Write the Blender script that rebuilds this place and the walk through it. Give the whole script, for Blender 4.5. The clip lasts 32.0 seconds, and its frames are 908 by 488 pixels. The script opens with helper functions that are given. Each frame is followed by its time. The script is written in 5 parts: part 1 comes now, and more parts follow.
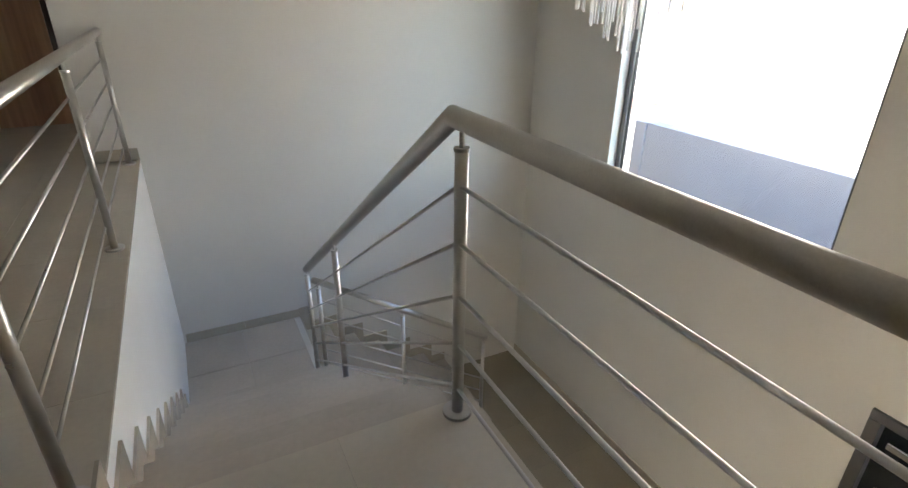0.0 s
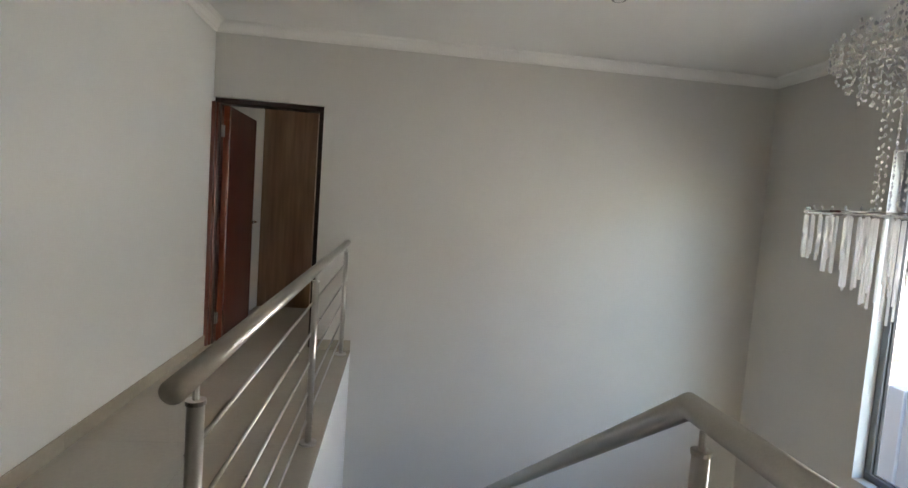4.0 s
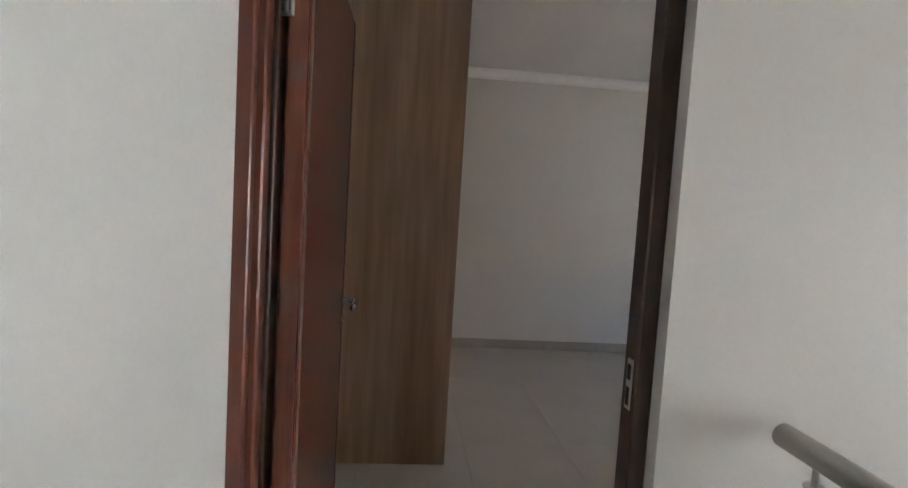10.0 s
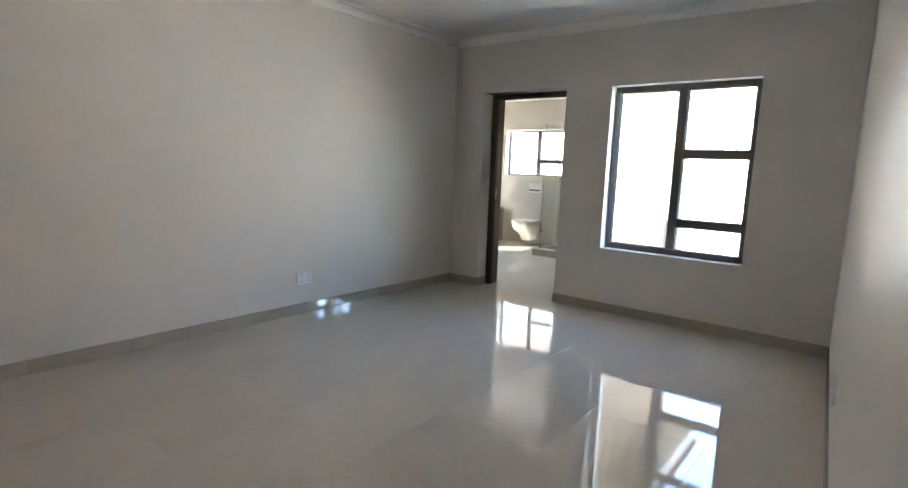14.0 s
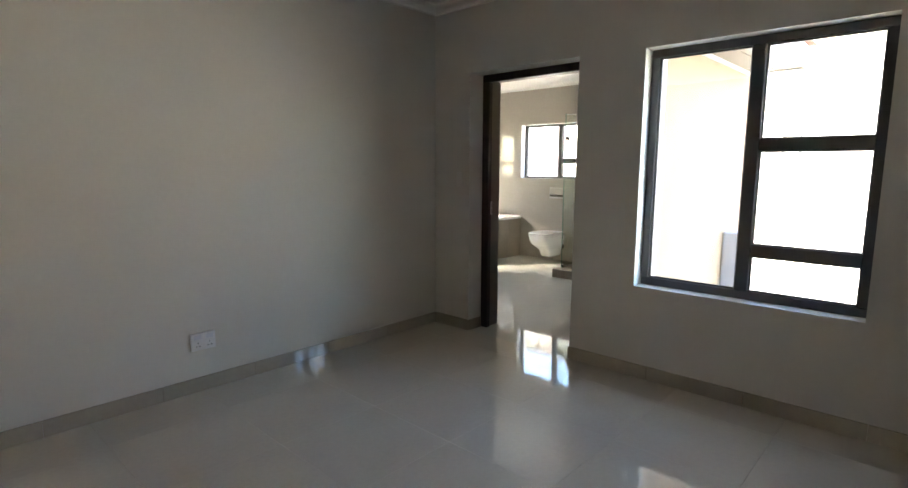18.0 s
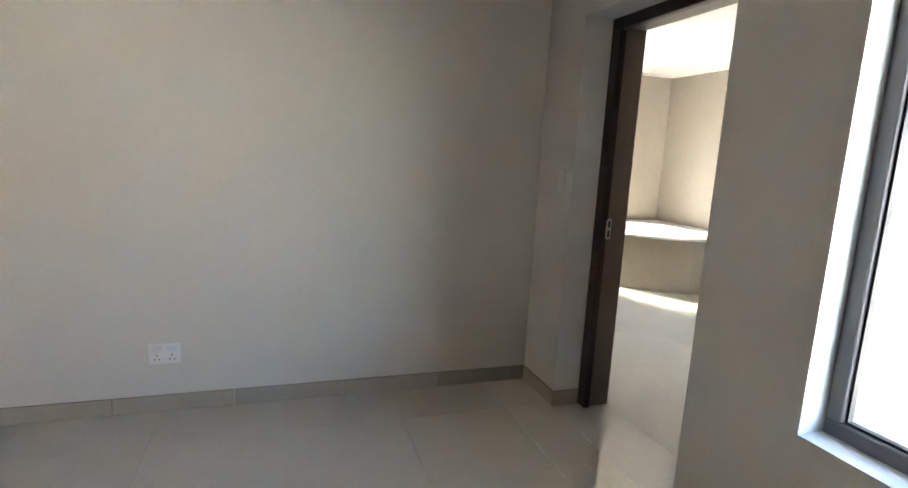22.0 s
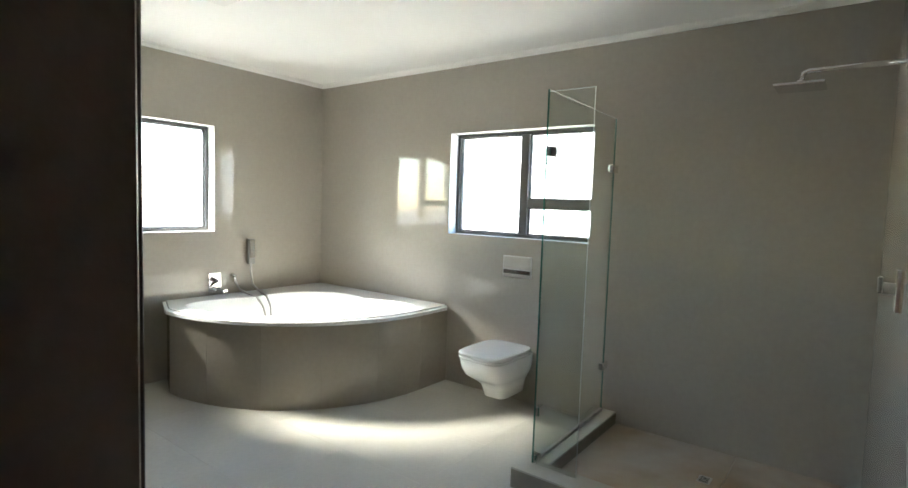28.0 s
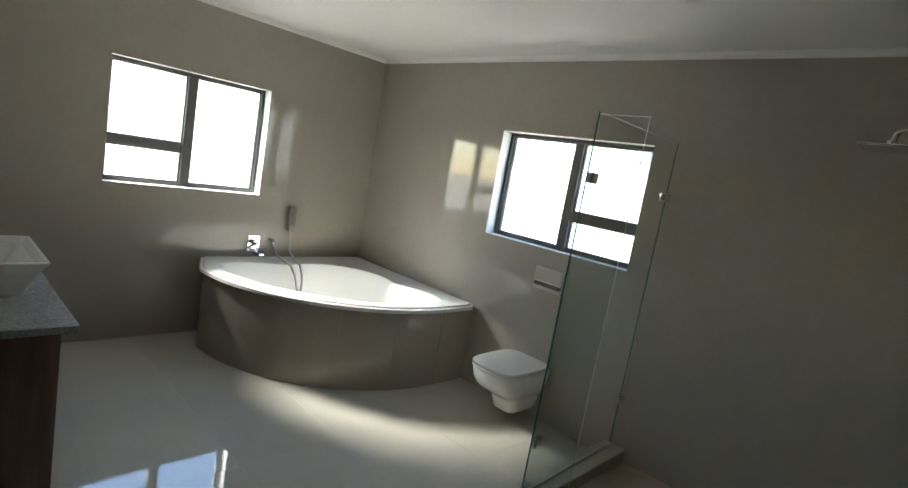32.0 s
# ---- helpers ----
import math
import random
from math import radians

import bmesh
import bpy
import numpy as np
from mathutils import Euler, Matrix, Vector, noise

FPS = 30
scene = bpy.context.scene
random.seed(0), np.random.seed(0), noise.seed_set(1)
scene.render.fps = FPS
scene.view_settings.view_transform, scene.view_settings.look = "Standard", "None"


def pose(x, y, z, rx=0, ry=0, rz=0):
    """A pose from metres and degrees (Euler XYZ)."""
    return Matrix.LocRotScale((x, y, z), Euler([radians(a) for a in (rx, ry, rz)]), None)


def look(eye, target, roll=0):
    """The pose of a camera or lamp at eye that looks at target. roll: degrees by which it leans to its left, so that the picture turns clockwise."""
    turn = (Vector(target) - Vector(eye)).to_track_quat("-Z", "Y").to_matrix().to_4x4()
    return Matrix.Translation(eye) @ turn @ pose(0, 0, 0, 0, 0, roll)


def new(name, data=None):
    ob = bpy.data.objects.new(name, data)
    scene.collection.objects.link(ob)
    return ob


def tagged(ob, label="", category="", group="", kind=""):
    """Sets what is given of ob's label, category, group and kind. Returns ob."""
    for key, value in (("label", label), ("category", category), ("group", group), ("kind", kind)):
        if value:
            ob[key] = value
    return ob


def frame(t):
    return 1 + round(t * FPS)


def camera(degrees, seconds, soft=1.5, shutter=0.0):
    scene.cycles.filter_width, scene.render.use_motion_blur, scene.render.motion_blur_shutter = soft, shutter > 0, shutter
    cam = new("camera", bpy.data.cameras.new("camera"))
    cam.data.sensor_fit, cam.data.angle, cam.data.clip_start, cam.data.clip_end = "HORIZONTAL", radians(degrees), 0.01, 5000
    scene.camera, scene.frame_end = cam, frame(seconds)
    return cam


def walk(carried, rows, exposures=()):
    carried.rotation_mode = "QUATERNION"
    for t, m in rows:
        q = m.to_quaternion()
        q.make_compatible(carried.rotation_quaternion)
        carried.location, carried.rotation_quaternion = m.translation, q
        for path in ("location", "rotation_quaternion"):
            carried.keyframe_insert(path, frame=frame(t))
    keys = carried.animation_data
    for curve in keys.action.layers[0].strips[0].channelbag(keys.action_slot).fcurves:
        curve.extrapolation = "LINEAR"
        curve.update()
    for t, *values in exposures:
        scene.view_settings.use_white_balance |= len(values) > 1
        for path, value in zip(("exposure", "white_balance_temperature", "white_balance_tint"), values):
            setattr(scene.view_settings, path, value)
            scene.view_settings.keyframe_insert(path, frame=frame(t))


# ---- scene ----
cam = camera(80.7, 32.0)
PATH = [
    (0, (1.617, -4.892, 1.232), (2.436, -3.275, 0.385), 0.7),
    (0.5, (1.609, -4.874, 1.256), (2.468, -3.213, 0.546), 1.3),
    (1, (1.589, -4.855, 1.286), (2.452, -3.142, 0.718), 1.7),
    (1.5, (1.566, -4.815, 1.308), (2.358, -3.022, 0.912), 2.2),
    (2, (1.607, -4.78, 1.344), (2.332, -2.933, 1.096), 2.5),
    (2.5, (1.603, -4.78, 1.366), (2.285, -2.906, 1.22), 3.0),
    (3, (1.594, -4.773, 1.371), (2.156, -2.856, 1.281), 3.1),
    (3.5, (1.581, -4.759, 1.371), (1.972, -2.799, 1.291), 3.3),
    (4, (1.571, -4.726, 1.355), (1.792, -2.744, 1.208), 4.1),
    (4.5, (1.531, -4.652, 1.331), (1.585, -2.669, 1.076), 5.4),
    (6.5, (0.868, -3.634, 1.25), (0.961, -1.666, 0.906), 3.2),
    (7, (0.705, -3.281, 1.258), (0.87, -1.323, 0.886), 2.3),
    (7.5, (0.608, -2.867, 1.264), (0.738, -0.905, 0.898), 2.1),
    (8, (0.485, -2.47, 1.294), (0.651, -0.505, 0.961), 2.1),
    (8.5, (0.433, -2.089, 1.307), (0.628, -0.111, 1.078), 2.6),
    (9, (0.402, -1.724, 1.372), (0.557, 0.266, 1.235), 2.6),
    (9.5, (0.326, -1.402, 1.401), (0.524, 0.585, 1.298), 2.6),
    (10, (0.329, -1.094, 1.419), (0.512, 0.892, 1.269), 3.5),
    (10.5, (0.321, -0.785, 1.407), (0.504, 1.198, 1.227), 4.3),
    (11, (0.284, -0.535, 1.414), (0.622, 1.428, 1.236), 3.2),
    (11.5, (0.293, -0.311, 1.404), (0.878, 1.591, 1.201), 3.8),
    (12, (0.318, -0.119, 1.354), (1.121, 1.702, 1.15), 3.6),
    (12.5, (0.311, 0.034, 1.365), (1.301, 1.755, 1.127), 3.3),
    (13, (0.354, 0.104, 1.403), (1.525, 1.704, 1.143), 2.3),
    (13.5, (0.352, 0.161, 1.356), (1.733, 1.582, 1.086), 2.2),
    (14, (0.369, 0.206, 1.345), (1.914, 1.441, 1.056), 2.1),
    (14.5, (0.423, 0.218, 1.362), (2.034, 1.361, 1.05), 2.1),
    (16.5, (0.952, 0.885, 1.342), (2.698, 1.821, 1.068), 0.5),
    (17, (1.279, 0.842, 1.356), (2.923, 1.942, 1.059), 0.6),
    (17.5, (1.574, 0.814, 1.367), (3.113, 2.056, 1.069), 0.7),
    (18, (1.879, 0.808, 1.394), (3.331, 2.153, 1.106), 0.2),
    (18.5, (2.136, 0.858, 1.384), (3.522, 2.273, 1.107), 0.4),
    (19, (2.395, 0.901, 1.386), (3.72, 2.374, 1.111), 0.7),
    (19.5, (2.663, 0.979, 1.387), (3.927, 2.504, 1.111), 0.2),
    (20, (2.918, 0.99, 1.392), (4.025, 2.633, 1.118), 0.6),
    (20.5, (3.12, 0.978, 1.404), (4.024, 2.743, 1.137), 1.4),
    (21, (3.307, 1.057, 1.418), (4.033, 2.901, 1.154), 1.4),
    (21.5, (3.486, 1.098, 1.423), (4.103, 2.98, 1.152), 1.7),
    (22, (3.713, 1.189, 1.412), (4.343, 3.057, 1.074), 3.0),
    (22.5, (3.903, 1.422, 1.376), (4.621, 3.253, 1.014), 3.6),
    (23, (3.979, 1.752, 1.393), (4.884, 3.503, 1.056), 2.7),
    (23.5, (4.144, 2.064, 1.369), (5.23, 3.713, 1.051), 2.9),
    (24, (4.239, 2.352, 1.366), (5.592, 3.783, 1.018), 1.0),
    (24.5, (4.448, 2.714, 1.354), (6.007, 3.898, 0.946), 1.6),
    (26.5, (5.133, 3.187, 1.39), (6.794, 4.216, 0.963), 1.4),
    (27, (5.255, 3.147, 1.404), (6.9, 4.228, 1.052), 2.0),
    (27.5, (5.287, 3.099, 1.427), (6.918, 4.23, 1.184), 1.9),
    (28, (5.314, 3.095, 1.449), (6.905, 4.298, 1.303), 1.9),
    (28.5, (5.357, 3.088, 1.504), (6.901, 4.355, 1.412), 2.9),
    (29, (5.388, 3.09, 1.524), (6.89, 4.408, 1.439), 2.8),
    (29.5, (5.471, 3.114, 1.539), (6.933, 4.476, 1.461), 1.5),
    (30, (5.5, 3.11, 1.537), (6.911, 4.527, 1.5), 1.7),
    (30.5, (5.511, 3.069, 1.55), (6.837, 4.563, 1.467), 3.0),
    (31, (5.524, 3.044, 1.58), (6.804, 4.566, 1.364), 4.7),
    (31.5, (5.525, 3.045, 1.63), (6.863, 4.504, 1.346), 7.5),
    (32, (5.524, 3.054, 1.668), (6.971, 4.406, 1.392), 10.0),
]
EXPOSURES = [
    (0.0, 5.03, 7100, 14), (1.0, 4.27, 7300, 12), (2.0, 4.2, 7300, 12), (3.0, 4.35, 7300, 13),
    (4.0, 4.87, 6900, 14), (7.0, 5.05, 6700, 16), (9.0, 5.35, 6600, 15), (10.0, 5.55, 6500, 15),
    (11.0, 6.45, 6200, 16), (12.0, 6.95, 5800, 12), (13.0, 6.8, 6200, 11), (14.0, 6.4, 6500, 12),
    (16.5, 5.96, 6800, 12), (19.0, 5.45, 7100, 12), (20.0, 5.43, 7100, 12), (21.0, 6.14, 7000, 12),
    (22.0, 6.42, 7000, 13), (23.0, 6.52, 6700, 12), (24.0, 6.4, 6500, 8), (27.0, 5.76, 6200, 6),
    (28.0, 5.24, 6300, 6), (29.0, 4.76, 6400, 6), (30.0, 4.61, 6400, 6), (31.0, 4.36, 6300, 6),
    (32.0, 4.36, 6300, 6),
]
walk(cam, [(t, look(eye, target, roll)) for t, eye, target, roll in PATH], EXPOSURES)

# ---- world and sun ----
SUN_DIR = Vector((0.50, -0.85, -0.78)).normalized()
world = bpy.data.worlds.new("world")
scene.world = world
world.use_nodes = True
wn = world.node_tree
wn.nodes.clear()
sky = wn.nodes.new("ShaderNodeTexSky")
sky.sky_type = "NISHITA"
sky.sun_disc = False
sky.sun_elevation = radians(38.3)
sky.sun_rotation = radians(-30.5)
sky.air_density, sky.dust_density = 1.0, 0.5
wbg = wn.nodes.new("ShaderNodeBackground")
wbg.inputs["Strength"].default_value = 0.07
wout = wn.nodes.new("ShaderNodeOutputWorld")
wn.links.new(sky.outputs[0], wbg.inputs[0])
wn.links.new(wbg.outputs[0], wout.inputs[0])
sun_data = bpy.data.lights.new("sun", "SUN")
sun_data.energy, sun_data.angle, sun_data.color = 1.8, radians(19), (1.0, 0.95, 0.86)
sun = new("sun", sun_data)
sun.matrix_world = look((0, 0, 20), Vector((0, 0, 20)) + SUN_DIR)


# ---- materials ----
def mat(name, color, rough=0.5, metal=0.0, var=0.0, scale=3.0, fine=0.0, fine_scale=60.0, bump=0.0, bump_scale=80.0,
        stretch=(1, 1, 1), color2=None, rough_var=0.0, spec=0.5, obj_var=0.0, coat=0.0):
    """A surface with large and fine colour variation, uneven gloss and fine relief, in metres."""
    m = bpy.data.materials.new(name)
    m.use_nodes = True
    nt = m.node_tree
    b = nt.nodes["Principled BSDF"]
    b.inputs["Metallic"].default_value = metal
    b.inputs["Roughness"].default_value = rough
    b.inputs["Specular IOR Level"].default_value = spec
    b.inputs["Coat Weight"].default_value = coat
    b.inputs["Coat Roughness"].default_value = 0.08
    tc = nt.nodes.new("ShaderNodeTexCoord")
    mp = nt.nodes.new("ShaderNodeMapping")
    mp.inputs["Scale"].default_value = stretch
    nt.links.new(tc.outputs["Object"], mp.inputs["Vector"])

    def tex(s, detail):
        n = nt.nodes.new("ShaderNodeTexNoise")
        n.inputs["Scale"].default_value, n.inputs["Detail"].default_value = s, detail
        nt.links.new(mp.outputs[0], n.inputs["Vector"])
        return n
    big = tex(scale, 4.0)
    ramp = nt.nodes.new("ShaderNodeValToRGB")
    c1 = Vector(color)
    c2 = Vector(color2) if color2 else c1 * (1 + var)
    c0 = c1 * (1 - var) if not color2 else c1
    ramp.color_ramp.elements[0].position, ramp.color_ramp.elements[1].position = 0.3, 0.7
    ramp.color_ramp.elements[0].color = (*c0, 1)
    ramp.color_ramp.elements[1].color = (*c2, 1)
    nt.links.new(big.outputs["Fac"], ramp.inputs[0])
    out = ramp.outputs[0]
    if fine:
        small = tex(fine_scale, 3.0)
        mr = nt.nodes.new("ShaderNodeMapRange")
        mr.inputs["From Min"].default_value, mr.inputs["From Max"].default_value = 0.3, 0.7
        mr.inputs["To Min"].default_value, mr.inputs["To Max"].default_value = 1 - fine, 1 + fine
        nt.links.new(small.outputs["Fac"], mr.inputs["Value"])
        mx = nt.nodes.new("ShaderNodeVectorMath")
        mx.operation = "SCALE"
        nt.links.new(out, mx.inputs[0])
        nt.links.new(mr.outputs[0], mx.inputs["Scale"])
        out = mx.outputs[0]
    if obj_var:
        oi = nt.nodes.new("ShaderNodeObjectInfo")
        mo = nt.nodes.new("ShaderNodeMapRange")
        mo.inputs["To Min"].default_value, mo.inputs["To Max"].default_value = 1 - obj_var, 1 + obj_var
        nt.links.new(oi.outputs["Random"], mo.inputs["Value"])
        ms = nt.nodes.new("ShaderNodeVectorMath")
        ms.operation = "SCALE"
        nt.links.new(out, ms.inputs[0])
        nt.links.new(mo.outputs[0], ms.inputs["Scale"])
        out = ms.outputs[0]
    nt.links.new(out, b.inputs["Base Color"])
    if rough_var:
        rr = nt.nodes.new("ShaderNodeMapRange")
        rr.inputs["To Min"].default_value, rr.inputs["To Max"].default_value = max(0.02, rough - rough_var), rough + rough_var
        nt.links.new(big.outputs["Fac"], rr.inputs["Value"])
        nt.links.new(rr.outputs[0], b.inputs["Roughness"])
    if bump:
        bt = tex(bump_scale, 4.0)
        bp = nt.nodes.new("ShaderNodeBump")
        bp.inputs["Strength"].default_value, bp.inputs["Distance"].default_value = bump, 0.004
        nt.links.new(bt.outputs["Fac"], bp.inputs["Height"])
        nt.links.new(bp.outputs[0], b.inputs["Normal"])
    return m


def glass_mat(name, tint, rough=0.0):
    """Clear thin glass: it lets light straight through and mirrors more at a slant."""
    m = bpy.data.materials.new(name)
    m.use_nodes = True
    nt = m.node_tree
    nt.nodes.clear()
    tr = nt.nodes.new("ShaderNodeBsdfTransparent")
    tr.inputs[0].default_value = (*tint, 1)
    gl = nt.nodes.new("ShaderNodeBsdfGlossy")
    gl.inputs["Roughness"].default_value = rough
    lw = nt.nodes.new("ShaderNodeLayerWeight")
    lw.inputs["Blend"].default_value = 0.5
    pw = nt.nodes.new("ShaderNodeMath")
    pw.operation = "POWER"
    pw.inputs[1].default_value = 4.0
    nt.links.new(lw.outputs["Facing"], pw.inputs[0])
    fr = nt.nodes.new("ShaderNodeMapRange")
    fr.inputs["To Min"].default_value, fr.inputs["To Max"].default_value = 0.04, 0.9
    nt.links.new(pw.outputs[0], fr.inputs["Value"])
    mx = nt.nodes.new("ShaderNodeMixShader")
    o = nt.nodes.new("ShaderNodeOutputMaterial")
    nt.links.new(fr.outputs[0], mx.inputs[0])
    nt.links.new(tr.outputs[0], mx.inputs[1])
    nt.links.new(gl.outputs[0], mx.inputs[2])
    nt.links.new(mx.outputs[0], o.inputs[0])
    return m


def crystal_mat(name, color, through_light, clear, straight=0.0):
    """Crystal: partly clear glass that bends the light of the windows, partly a cloudy body that lets light through."""
    m = mat(name, color, 0.06, var=0.03, scale=40, spec=0.9)
    nt = m.node_tree
    b = nt.nodes["Principled BSDF"]
    tl = nt.nodes.new("ShaderNodeBsdfTranslucent")
    tl.inputs[0].default_value = (*color, 1)
    gl = nt.nodes.new("ShaderNodeBsdfGlass")
    gl.inputs["Color"].default_value = (*color, 1)
    gl.inputs["Roughness"].default_value = 0.03
    gl.inputs["IOR"].default_value = 1.6
    mx = nt.nodes.new("ShaderNodeMixShader")
    mx.inputs[0].default_value = through_light
    nt.links.new(b.outputs[0], mx.inputs[1])
    nt.links.new(tl.outputs[0], mx.inputs[2])
    my = nt.nodes.new("ShaderNodeMixShader")
    my.inputs[0].default_value = clear
    nt.links.new(mx.outputs[0], my.inputs[1])
    nt.links.new(gl.outputs[0], my.inputs[2])
    tr = nt.nodes.new("ShaderNodeBsdfTransparent")
    mz = nt.nodes.new("ShaderNodeMixShader")
    mz.inputs[0].default_value = straight
    nt.links.new(my.outputs[0], mz.inputs[1])
    nt.links.new(tr.outputs[0], mz.inputs[2])
    nt.links.new(mz.outputs[0], nt.nodes["Material Output"].inputs[0])
    return m


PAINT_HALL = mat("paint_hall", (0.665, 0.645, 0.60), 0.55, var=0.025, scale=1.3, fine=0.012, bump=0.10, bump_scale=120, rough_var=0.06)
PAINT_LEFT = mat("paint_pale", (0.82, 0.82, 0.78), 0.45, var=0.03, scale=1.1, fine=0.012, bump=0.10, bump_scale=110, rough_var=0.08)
PAINT_BED = mat("paint_bedroom", (0.755, 0.725, 0.655), 0.5, var=0.025, scale=1.4, fine=0.012, bump=0.10, bump_scale=120, rough_var=0.06)
PAINT_FASCIA = mat("paint_fascia", (0.80, 0.80, 0.78), 0.5, var=0.02, scale=2.0, bump=0.08)
CEIL = mat("ceiling_board", (0.90, 0.885, 0.85), 0.7, var=0.02, scale=0.9, bump=0.05, bump_scale=60)
CORNICE = mat("cornice_plaster", (0.88, 0.865, 0.825), 0.6, var=0.02, scale=2.0, bump=0.05)
TILE_FLOOR = mat("porcelain_floor", (0.60, 0.545, 0.455), 0.045, var=0.04, scale=2.2, fine=0.025, fine_scale=40, bump=0.003, bump_scale=3.0,
                 rough_var=0.015, obj_var=0.005, spec=0.8)
TILE_BATH = mat("porcelain_bath_floor", (0.55, 0.53, 0.46), 0.05, var=0.04, scale=2.0, fine=0.025, fine_scale=40, bump=0.003, bump_scale=3.0,
                rough_var=0.02, obj_var=0.012, spec=0.6)
TILE_STEP = mat("porcelain_step", (0.51, 0.455, 0.39), 0.16, var=0.05, scale=2.5, fine=0.03, fine_scale=40, obj_var=0.03)
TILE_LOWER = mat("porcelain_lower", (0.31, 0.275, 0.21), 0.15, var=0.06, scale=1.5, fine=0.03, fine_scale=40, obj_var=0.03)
SKIRT = mat("skirting_tile", (0.46, 0.41, 0.33), 0.03, var=0.05, scale=3.0, fine=0.03, fine_scale=40, obj_var=0.03, spec=1.0)
GROUT = mat("grout", (0.585, 0.53, 0.445), 0.6, var=0.06, scale=9.0)
GROUT_BATH = mat("bathroom_grout", (0.53, 0.51, 0.44), 0.5, var=0.06, scale=9.0)
LINING = mat("brown_painted_lining", (0.175, 0.14, 0.115), 0.4, var=0.08, scale=4.0, fine=0.05, bump=0.08)
NICKEL = mat("satin_nickel", (0.66, 0.64, 0.60), 0.45, metal=0.7, var=0.04, scale=20)
TILE_WALL = mat("bath_wall_tile", (0.395, 0.36, 0.305), 0.05, var=0.045, scale=1.1, fine=0.025, fine_scale=30, bump=0.003, bump_scale=2.2, rough_var=0.02, spec=0.42)
TILE_APRON = mat("bath_apron_tile", (0.34, 0.305, 0.25), 0.12, var=0.05, scale=1.6, fine=0.03, fine_scale=30, rough_var=0.04, obj_var=0.03)
TILE_SHOWER = mat("shower_floor", (0.47, 0.435, 0.385), 0.3, color2=(0.36, 0.25, 0.155), scale=2.4, fine=0.04, fine_scale=9, rough_var=0.04)
WENGE = mat("dark_frame_wood", (0.026, 0.015, 0.012), 0.36, color2=(0.048, 0.028, 0.022), scale=9.0, fine=0.15, fine_scale=60, stretch=(6, 6, 0.35), bump=0.10, bump_scale=50)
MAHOGANY = mat("mahogany_veneer", (0.095, 0.016, 0.010), 0.28, color2=(0.140, 0.025, 0.015), scale=6.0, fine=0.14, fine_scale=34, stretch=(5, 5, 0.4), bump=0.05, bump_scale=40, coat=0.3)
MAHOGANY_EDGE = mat("mahogany_lipping", (0.15, 0.038, 0.016), 0.24, color2=(0.23, 0.066, 0.028), scale=6.0, fine=0.12, fine_scale=34, stretch=(5, 5, 0.4), coat=0.3)
JAMB = mat("mahogany_jamb", (0.13, 0.034, 0.020), 0.34, color2=(0.185, 0.056, 0.032), scale=5.0, fine=0.08, fine_scale=30, stretch=(4, 4, 0.3), coat=0.2)
OAK = mat("oak_laminate", (0.32, 0.178, 0.115), 0.4, color2=(0.55, 0.358, 0.242), scale=2.6, fine=0.16, fine_scale=16, stretch=(1.7, 1.7, 0.11), bump=0.06, bump_scale=40)
WALNUT = mat("vanity_veneer", (0.105, 0.055, 0.033), 0.36, color2=(0.20, 0.115, 0.075), scale=7.0, fine=0.12, fine_scale=30, stretch=(3, 3, 0.25), bump=0.05)
STEEL = mat("polished_steel", (0.58, 0.56, 0.535), 0.3, metal=1.0, var=0.05, scale=12, rough_var=0.06)
SATIN = mat("satin_steel", (0.50, 0.475, 0.43), 0.34, metal=1.0, var=0.06, scale=6, fine=0.04, fine_scale=200, rough_var=0.05)
GUNMETAL = mat("dark_satin_chrome", (0.30, 0.295, 0.28), 0.3, metal=0.9, var=0.06, scale=8)
CHROME = mat("chrome", (0.78, 0.78, 0.78), 0.06, metal=1.0, var=0.02)
ALU = mat("bronze_aluminium", (0.105, 0.100, 0.100), 0.32, var=0.08, scale=8, spec=0.5, rough_var=0.06)
ALU_GREY = mat("grey_aluminium", (0.17, 0.18, 0.19), 0.35, var=0.06, scale=8, metal=0.4)
RUBBER = mat("black_gasket", (0.02, 0.02, 0.02), 0.6, var=0.1)
CERAMIC = mat("white_ceramic", (0.84, 0.84, 0.82), 0.07, var=0.01, scale=2, coat=0.3)
ACRYLIC = mat("white_acrylic", (0.83, 0.83, 0.81), 0.06, var=0.015, scale=2)
PLASTIC = mat("white_plastic", (0.90, 0.90, 0.90), 0.32, var=0.015, scale=8)
SWITCH_PLASTIC = mat("ivory_switch_plastic", (0.79, 0.765, 0.70), 0.35, var=0.02, scale=8)
PLASTIC_BLUE = mat("bluish_switch_plastic", (0.80, 0.82, 0.87), 0.3, var=0.02, scale=8)
DARK_HOLE = mat("socket_slots", (0.03, 0.03, 0.03), 0.6, var=0.1)
GRANITE = mat("grey_granite", (0.20, 0.195, 0.19), 0.25, color2=(0.34, 0.335, 0.325), scale=90.0, fine=0.35, fine_scale=260)
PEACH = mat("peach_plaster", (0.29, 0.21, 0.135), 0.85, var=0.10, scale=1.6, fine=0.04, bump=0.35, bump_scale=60)
